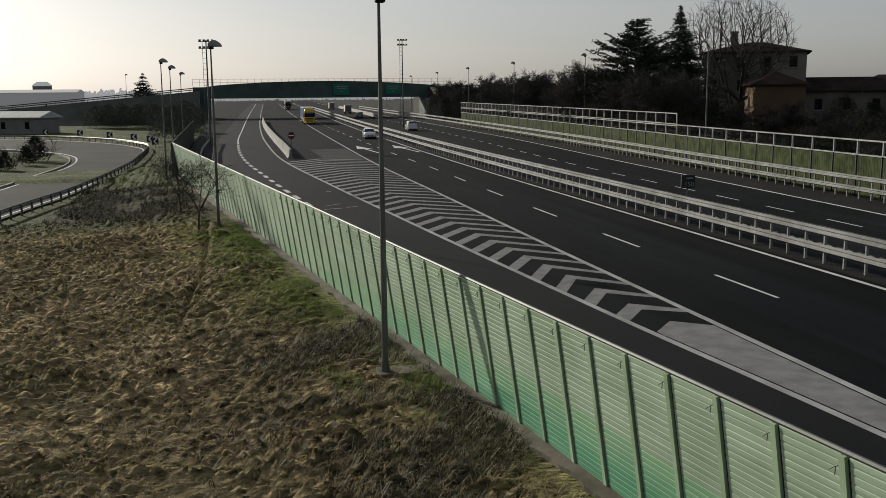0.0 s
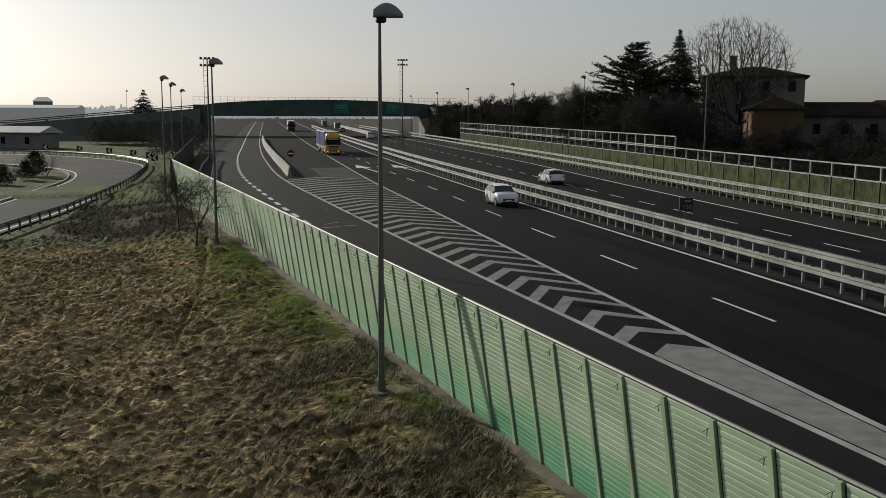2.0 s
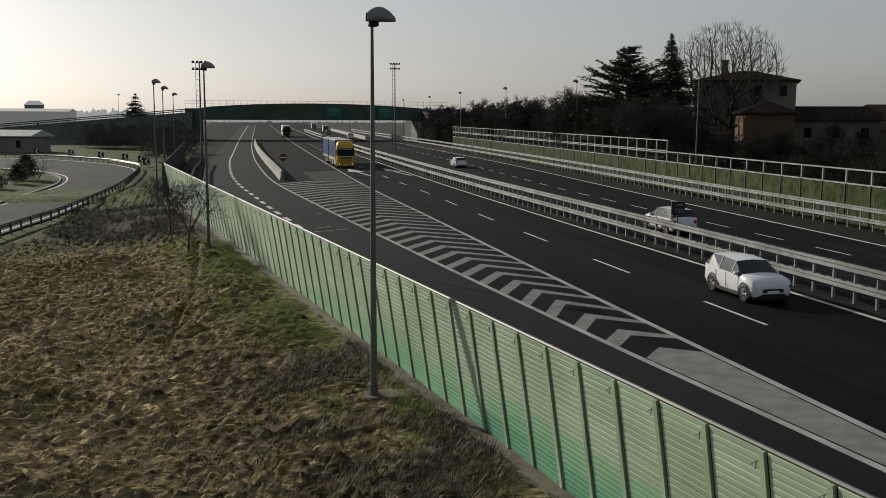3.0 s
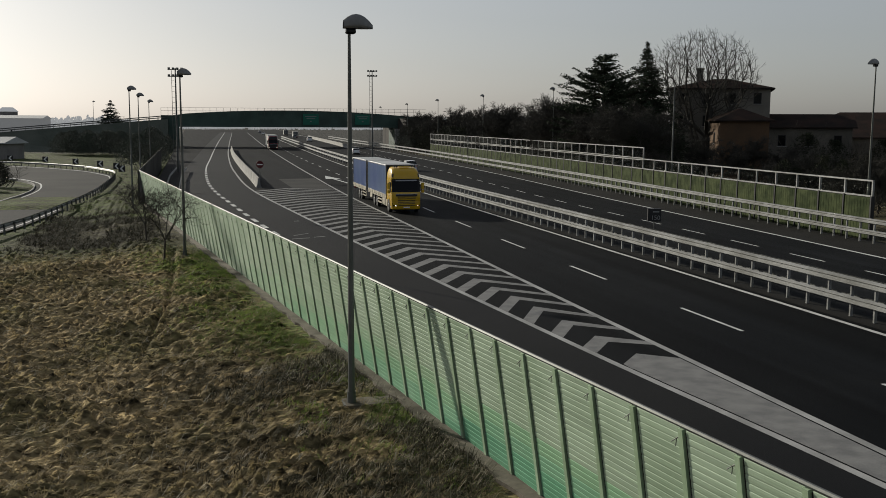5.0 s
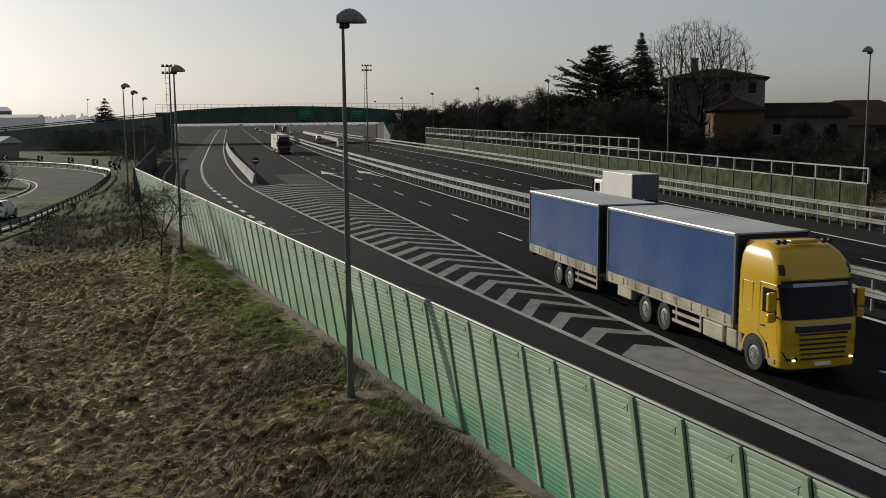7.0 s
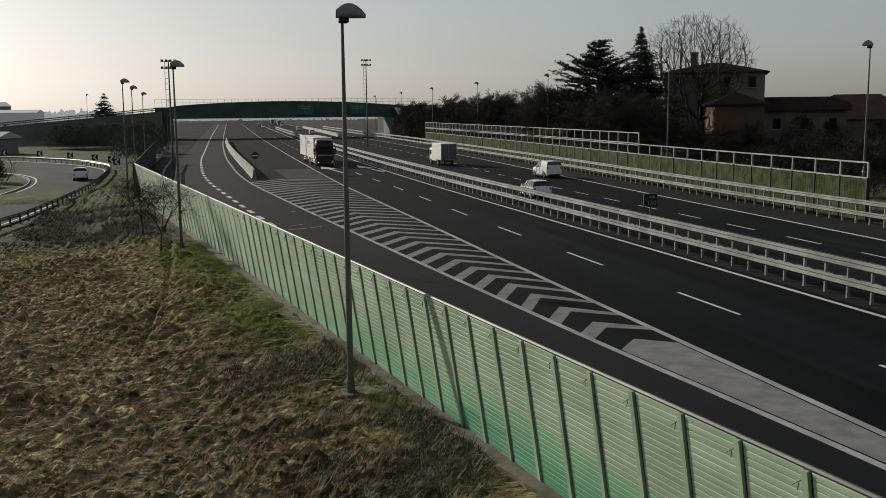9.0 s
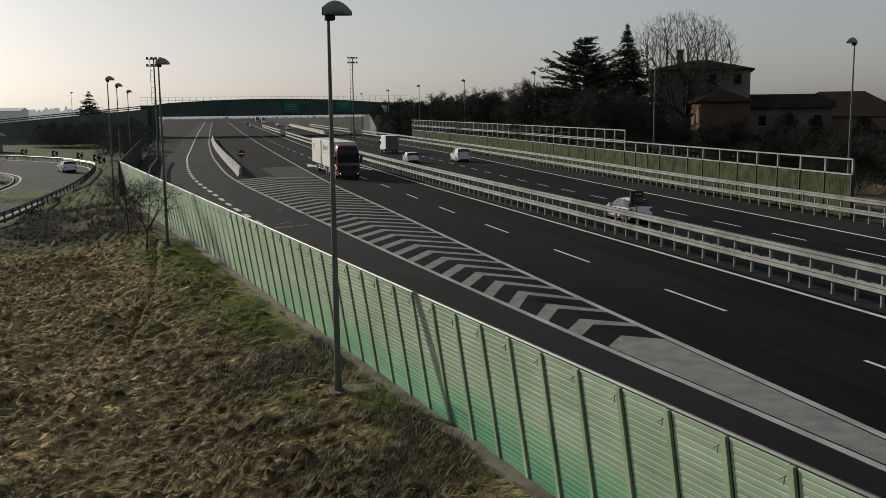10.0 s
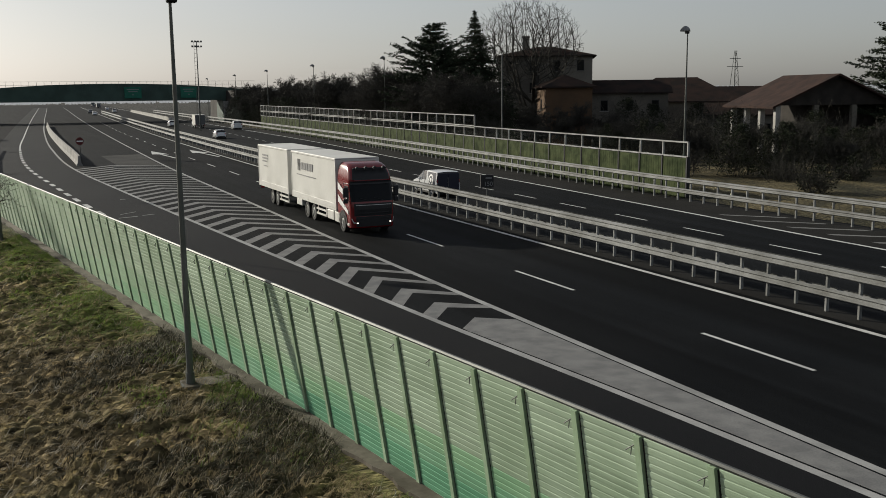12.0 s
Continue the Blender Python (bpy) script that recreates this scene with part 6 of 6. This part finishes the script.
    if light_bar:
        cyl(bm, (-0.9, 0.35, 3.83), (0.9, 0.35, 3.83), 0.03, n=8)
        box(bm, -0.45, 0.45, 0.2, 0.42, 3.76, 3.88, 0.03)
        bar = part("roof_bar", bm, M_YELLOW, cab)
        for x in (-0.85, -0.65, 0.65, 0.85):
            bm = bmesh.new()
            cyl(bm, (x, 0.33, 3.83), (x, 0.42, 3.83), 0.075, n=12)
            part("spotlight", bm, M_BLACK, bar)
    else:
        cyl(bm, (-0.95, 0.95, 3.5), (0.95, 0.95, 3.5), 0.04, n=8)
        bar = part("lamp_bar", bm, M_BLACK, cab)
        for x in (-0.75, -0.25, 0.25, 0.75):
            bm = bmesh.new()
            cyl(bm, (x, 0.95, 3.5), (x, 1.07, 3.5), 0.1, n=12)
            part("spotlight", bm, M_BLACK, bar)
    bm = bmesh.new()
    box(bm, -0.45, 0.45, -9.9, -0.6, 0.62, 1.02)
    part("chassis", bm, M_BLACK, ob)
    bm = bmesh.new()
    box(bm, -0.45, 0.45, -18.7, -11.3, 0.62, 1.02)
    part("trailer_chassis", bm, M_BLACK, ob)
    bm = bmesh.new()
    box(bm, -0.08, 0.08, -12, -9.2, 0.55, 0.68)
    part("drawbar", bm, M_BLACK, ob)
    TOP = 3.94
    for y0, y1 in ((-10.3, -1.12), (-19.2, -11.15)):
        bm = bmesh.new()
        box(bm, -1.26, 1.26, y0, y1, 1.02, 1.14)
        part("load_floor", bm, board_mat, ob)
        bm = bmesh.new()
        box(bm, -1.26, 1.26, y0, y1, TOP - 0.06, TOP, 0.02)
        part("load_roof", bm, roof_mat, ob)
        for s in (-1, 1):
            x = s * 1.25
            bm = bmesh.new()
            n = 24
            zs = (1.36, 1.42, 2.1, 2.9, TOP - 0.14)
            g = [[bm.verts.new((x + s * (0.010 * math.sin(k * 2.4 + 3 * j) + 0.012 * math.sin(k * 0.8 + j)) * (j not in (0, 4)), y0 + 0.08 + (y1 - y0 - 0.16) * k / n, z)) for k in range(n + 1)] for j, z in enumerate(zs)]
            for a, b in zip(g, g[1:]):
                for k in range(n):
                    f = (a[k], a[k + 1], b[k + 1], b[k])
                    bm.faces.new(f if s > 0 else f[::-1])
            part("side_curtain" if light_bar else "side_wall", bm, side_mat, ob, smooth=True)
            for j in range(5):
                bm = bmesh.new()
                w = (y1 - y0 - 0.2) / 5
                box(bm, x - 0.03, x + s * 0.012 + 0.012, y0 + 0.1 + j * w, y0 + 0.1 + (j + 1) * w - 0.03, 1.145, 1.4, 0.008)
                part("side_board", bm, board_mat, ob)
            if light_bar:
                for j in range(9):
                    yy = y0 + 0.5 + j * (y1 - y0 - 1.0) / 8
                    bm = bmesh.new()
                    box(bm, x + s * 0.012 - 0.02, x + s * 0.012 + 0.02, yy - 0.03, yy + 0.03, 1.1, 1.36)
                    part("buckle", bm, M_STEEL_DARK, ob)
            for yy in (y0, y1 - 0.09):
                bm = bmesh.new()
                box(bm, x - 0.05, x + 0.03 if s > 0 else x + 0.05, yy, yy + 0.09, 1.02, TOP - 0.01)
                part("corner_post", bm, M_STEEL_DARK if light_bar else roof_mat, ob)
            bm = bmesh.new()
            box(bm, x - 0.03, x + 0.03, y0, y1, TOP - 0.13, TOP - 0.01, 0.02)
            part("top_rail", bm, M_RIM if light_bar else roof_mat, ob)
            ya, yb = ((-13.5, -11.25) if y0 < -11 else (-4.95, -3.05))
            for z in (0.48, 0.76):
                bm = bmesh.new()
                box(bm, x - 0.03, x + 0.015, ya, yb, z, z + 0.11)
                part("side_guard", bm, board_mat, ob)
            for yy in (ya + 0.15, yb - 0.15):
                bm = bmesh.new()
                box(bm, x - 0.06, x - 0.031, yy, yy + 0.08, 0.45, 1.05)
                part("guard_bracket", bm, board_mat, ob)
        for yy in (y0, y1 - 0.06):
            bm = bmesh.new()
            box(bm, -1.2, 1.2, yy, yy + 0.06, 1.14, TOP - 0.07)
            part("end_wall", bm, side_mat if not light_bar else M_BLACK, ob)
    for s in (-1, 1):
        bm = bmesh.new()
        box(bm, s * 1.08 - 0.15, s * 1.08 + 0.15, -3.0, -1.75, 0.42, 0.98, 0.06)
        part("side_tank", bm, board_mat, ob)
        bm = bmesh.new()
        box(bm, s * 1.1 - 0.12, s * 1.1 + 0.12, -1.6, -1.0, 0.4, 0.98, 0.05)
        part("tool_box", bm, board_mat, ob)
        bm = bmesh.new()
        box(bm, s * 1.1 - 0.12, s * 1.1 + 0.12, -9.4, -8.2, 0.6, 1.0, 0.03)
        part("tool_box", bm, board_mat, ob)
        for y in (0.0, -5.6, -7.0, -14.2, -15.5):
            wheel(ob, s * (1.28 if y == 0 else 1.24), y, 0.5, 0.32, s, True)
            if y < -1:
                bm = bmesh.new()
                n = 8
                for k in range(n):
                    a, b = math.pi * (0.1 + 0.8 * k / n), math.pi * (0.1 + 0.8 * (k + 1) / n)
                    q = [bm.verts.new((s * x, y + 0.57 * math.cos(t), 0.5 + 0.57 * math.sin(t))) for x, t in ((1.25, a), (1.25, b), (0.9, b), (0.9, a))]
                    bm.faces.new(q)
                bmesh.ops.solidify(bm, geom=bm.faces[:], thickness=0.02)
                part("mudguard", bm, M_BLACK, ob)
        bm = bmesh.new()
        box(bm, s * 1.0 - 0.15, s * 1.0 + 0.15, -19.23, -19.2, 0.78, 0.93)
        part("tail_light", bm, M_LAMPRED, ob)
    if logo:
        # emblem and word as plain shapes, with a thin line of small print
        word = [(-8.0 + 0.52 * k, 0.42, 0.44, 2.9) for k in range(5)]
        for y0, w, h, z in word + [(-9.0, 4.1, 0.06, 2.52), (-17.9, 1.5, 0.12, 3.2), (-17.9, 1.5, 0.12, 3.0), (-17.9, 1.3, 0.1, 2.8), (-17.6, 1.0, 0.06, 2.5)]:
            bm = bmesh.new()
            box(bm, 1.278, 1.29, y0, y0 + w, z, z + h, 0.005)
            part("lettering_bar", bm, M_LETTER, ob, "grey lettering bar on the white side")
        for k in range(2):
            bm = bmesh.new()
            q = [bm.verts.new((1.29, y, z)) for y, z in ((-8.75 + 0.3 * k, 2.8), (-8.55 + 0.3 * k, 2.8), (-8.5 + 0.3 * k, 3.5), (-8.75 + 0.3 * k, 3.5))]
            bm.faces.new(q)
            bmesh.ops.solidify(bm, geom=bm.faces[:], thickness=0.01)
            part("emblem", bm, M_LETTER, ob, "dark grey emblem stroke")
    return ob


def box_lorry(label):
    ob = tagged(new("box_lorry"), label, "lorry")
    bm = bmesh.new()
    box(bm, -1.05, 1.05, 2.0, 3.7, 0.5, 2.3, 0.12)
    cab = part("cab", bm, M_WHITE, ob)
    bm = bmesh.new()
    box(bm, -0.95, 0.95, 3.62, 3.72, 1.3, 2.1, 0.02)
    part("windscreen", bm, M_GLASS, cab)
    for s in (-1, 1):
        bm = bmesh.new()
        box(bm, s * 1.05 - 0.012, s * 1.05 + 0.012, 2.5, 3.4, 1.35, 2.0)
        part("side_window", bm, M_GLASS, cab)
        bm = bmesh.new()
        box(bm, s * 1.25 - 0.08, s * 1.25 + 0.08, 3.4, 3.5, 1.4, 2.1, 0.02)
        part("mirror", bm, M_BLACK, cab)
        for y in (2.8, -1.4):
            wheel(ob, s * 1.08, y, 0.42, 0.26, s)
        bm = bmesh.new()
        box(bm, s * 1.08 - 0.03, s * 1.08 + 0.03, -0.6, 2.0, 0.6, 0.75)
        part("side_guard", bm, M_WHITE, ob)
        bm = bmesh.new()
        box(bm, s * 0.95 - 0.12, s * 0.95 + 0.12, -3.53, -3.5, 0.7, 0.85)
        part("tail_light", bm, M_LAMPRED, ob)
    bm = bmesh.new()
    box(bm, -1.12, 1.12, -3.5, 1.85, 0.78, 3.05, 0.03)
    load = part("load_box", bm, M_TRAILER, ob)
    for k in range(14):
        z = 0.86 + k * 0.155
        for s in (-1, 1):
            bm = bmesh.new()
            box(bm, s * 1.12 - 0.012, s * 1.12 + 0.012, -3.42, 1.78, z, z + 0.07)
            part("rib", bm, M_TRAILER, load)
    # door colour darkened to hold the shade on the lorry's tail
    for x in (-1.08, 0.01):
        bm = bmesh.new()
        box(bm, x, x + 1.07, -3.53, -3.505, 0.84, 2.99, 0.01)
        part("rear_door", bm, M_CARGREY, ob, "rear door, shade of the tail put in as dark grey")
    bm = bmesh.new()
    box(bm, -0.4, 0.4, -3.4, 3.4, 0.5, 0.77)
    part("chassis", bm, M_BLACK, ob)
    return ob


yellow = road_train("yellow lorry and trailer with blue tarpaulin sides", M_YELLOW, M_BLUE, M_ROOFSHEET, M_DIRTBOARD, True, False)
red = road_train("red lorry and trailer with white box bodies", M_RED, M_TRAILER, M_TRAILER, M_TRAILER, False, True)
suv = car("car", "white compact off-roader driving in the fast lane", M_CARWHITE, SUV, 0.35, (1.32, -1.28), (5, 6), 4, 7)
hatch = car("car", "white hatchback driving away", M_CARWHITE, HATCH, 0.31, (1.3, -1.25), (4, 5), 3, 6)
estate = car("car", "white estate car driving away", M_CARWHITE, ESTATE, 0.32, (1.45, -1.4), (4, 5), 3, 6)
delivery = car("van", "small white delivery van driving away", M_CARWHITE, VAN, 0.32, (1.45, -1.4), (4,), 3, 7, "van")
panel_van = car("van", "white panel van with dark rear windows driving away", M_CARWHITE, [(a * 1.06, b, c, d * 0.98, e * 1.02, f * 1.02) for a, b, c, d, e, f in VAN], 0.33, (1.52, -1.48), (4,), 3, 7, "van")


def van_side(z, proud):
    """x of the van's left flank at a height."""
    return -float(np.interp(z, (0.4, 1.12, 1.8), (0.949, 0.949, 0.83))) - proud


bm = bmesh.new()
rows = [[bm.verts.new((van_side(z, 0.006), y, z)) for z in (0.42, 0.8, 1.12, 1.45, 1.74)] for y in (-0.62, -1.4, -2.12)]
for r in rows[0]:
    r.co.y -= 0.3 * (1.74 - r.co.z)
for p, q in zip(rows, rows[1:]):
    for k in range(4):
        bm.faces.new((p[k], q[k], q[k + 1], p[k + 1]))
part("side_wrap", bm, M_NAVY, panel_van, "dark navy wrap on the rear flank")
bm = bmesh.new()
for r0, r1 in ((0.30, 0.42), (0.0, 0.16)):
    for k in range(24):
        a, b = k * math.tau / 24, (k + 1) * math.tau / 24
        pts = [(-1.3 + r * math.cos(t), 1.18 + r * math.sin(t)) for r, t in ((r0, a), (r0, b), (r1, b), (r1, a))]
        if r0 == 0.0:
            pts = pts[1:]
        bm.faces.new([bm.verts.new((van_side(z, 0.014), y, z)) for y, z in pts])
part("ring_decal", bm, M_WHITE, panel_van, "white ring decal")
for x in (-0.86, 0.01):
    bm = bmesh.new()
    box(bm, x, x + 0.85, -2.36, -2.325, 0.45, 1.7, 0.02)
    part("rear_door", bm, M_NAVY, panel_van, "dark rear door")
lorry = box_lorry("white box lorry driving away")
old_lorry = copy_thing(lorry, Matrix())
tagged(old_lorry, "white box lorry far down the opposite carriageway")
far_lorry = copy_thing(lorry, Matrix())
tagged(far_lorry, "white box lorry beyond the bridge")
compact = copy_thing(hatch, Matrix())
tagged(compact, "small white car beside the median")
saloon = copy_thing(hatch, Matrix())
tagged(saloon, "silver-white car driving away along the median")
far_van = copy_thing(delivery, Matrix())
tagged(far_van, "white van far down the opposite carriageway")
grey_suv = car("car", "dark grey car far down the road", M_CARGREY, SUV, 0.35, (1.32, -1.28), (5, 6), 4, 7)
loop_car = copy_thing(suv, Matrix())
tagged(loop_car, "white car driving round the loop road")
far_car = copy_thing(hatch, Matrix())
tagged(far_car, "white car far off in the fast lane")
far_grey = copy_thing(grey_suv, Matrix())
tagged(far_grey, "grey car far off in the slow lane")


def along(points, lane, oncoming, dy=0.0):
    """Rows from (seconds, y): the thing keeps to the lane's curve and turns with it."""
    ts, ys = zip(*points)
    v0 = (ys[1] - ys[0]) / (ts[1] - ts[0])
    v1 = (ys[-1] - ys[-2]) / (ts[-1] - ts[-2])
    rows = []
    for k in range(25):
        t = k * 0.5
        if t <= ts[0]:
            y = ys[0] + v0 * (t - ts[0])
        elif t >= ts[-1]:
            y = ys[-1] + v1 * (t - ts[-1])
        else:
            y = float(np.interp(t, ts, ys))
        y = max(-400.0, min(880.0, y + dy))
        slope = (lane(y + 3) - lane(y - 3)) / 6
        rows.append((t, pose(lane(y), y, 0.0, 0, 0, -math.degrees(math.atan(slope)) + (180 if oncoming else 0))))
    return rows


SLOW = curve_of([(0, 17.15), (40, 17.15), (80, 17.35), (120, 17.9), (153, 18.4), (183, 18.9), (235, 20.4), (330, 25)])
SLOW_B = curve_of([(0, 17.8), (50, 17.9), (91, 18.3), (119, 18.6), (160, 19.0), (216, 19.9), (253, 21.3), (343, 24.4), (431, 28.5), (519, 33)])
FAST = curve_of([(0, 21.8), (40, 21.8), (54, 22.0), (94, 22.2), (156, 23.3), (213, 25.3), (310, 29.6), (519, 39.2)])
AWAY_LEFT = curve_of([(0, 29.2), (65, 29.2), (85, 29.6), (102, 30.6), (168, 34.4), (239, 37.5), (310, 41), (519, 50)])
AWAY_MID = curve_of([(0, 32.5), (50, 32.7), (75, 33.4), (118, 34.4), (145, 34.9), (185, 36.0), (250, 39.0), (310, 42), (519, 51)])
LORRY_LANE = curve_of([(0, 33.2), (57, 33.5), (75, 33.5), (126, 35.0), (148, 35.4), (222, 41.0), (310, 45), (519, 54)])
AWAY_RIGHT = curve_of([(0, 38.6), (96, 39.6), (116, 39.3), (147, 40.2), (211, 46.6), (310, 49), (519, 57)])


def motions():
    walk(yellow, along([(0, 233), (1.5, 182.8), (2.5, 152.5), (5.0, 79.8), (5.5, 66.3), (6.5, 37.5), (7.0, 24.4)], SLOW, True))
    walk(red, along([(0, 431), (1.5, 380), (2.5, 346), (5.5, 250), (6.5, 217), (9.5, 119), (10.5, 90.6), (11.5, 63), (12.0, 49.9)], SLOW_B, True))
    walk(suv, along([(0, 157.5), (1.5, 95.2), (2.5, 55.7), (3.0, 36.2)], FAST, True))
    walk(hatch, along([(0.8, 48.0), (1.2, 64.0), (1.5, 76.2), (2.5, 118.6), (3.2, 145), (5.5, 250)], AWAY_MID, False))
    walk(estate, along([(2.5, 36.8), (3.0, 58.4), (3.2, 67.0), (5.5, 172)], AWAY_LEFT, False))
    walk(lorry, along([(6.5, 56.8), (7.2, 75.3), (8.8, 126.0), (9.5, 147.5), (12.0, 226.0)], LORRY_LANE, False))
    walk(delivery, along([(7.2, 22), (8.0, 66), (8.8, 97.3), (9.5, 116.5), (10.5, 148.0), (12.0, 211.0)], AWAY_RIGHT, False))
    walk(compact, along([(8.8, 70.5), (9.5, 102.0), (10.5, 163.0), (12.0, 240.0)], AWAY_LEFT, False))
    walk(saloon, along([(9.5, 35.5), (10.0, 58.5), (10.5, 82.5), (12.0, 170.0)], AWAY_LEFT, False))
    walk(panel_van, along([(11.2, 33.2), (11.5, 45.5), (12.0, 65.7)], AWAY_LEFT, False))
    walk(far_van, along([(0, 187), (1.5, 245)], AWAY_MID, False))
    walk(grey_suv, along([(0, 288), (1.5, 338)], AWAY_LEFT, False))
    walk(old_lorry, along([(0, 345), (1.5, 382)], AWAY_MID, False))
    walk(far_lorry, along([(0, 430), (1.5, 467)], AWAY_MID, False))
    walk(far_car, along([(9.5, 470), (12.0, 405)], FAST, True))
    walk(far_grey, along([(9.5, 530), (12.0, 452)], FAST, True))
    loop = [(0, -24.5, 12, 4), (5.5, -18.8, 62, -7), (7.0, -15.5, 89, -7), (7.2, -15.2, 93, -6), (8.0, -14.1, 111, -3), (8.8, -13.2, 129.5, 3), (9.5, -13.4, 139, 10), (10.0, -14.3, 146, 18), (10.5, -17.0, 154, 32), (11.2, -24.0, 166.5, 42), (12.0, -34.0, 178, 50)]
    walk(loop_car, [(t, pose(x, y, -0.88, 0, 0, yaw)) for t, x, y, yaw in loop])


motions()
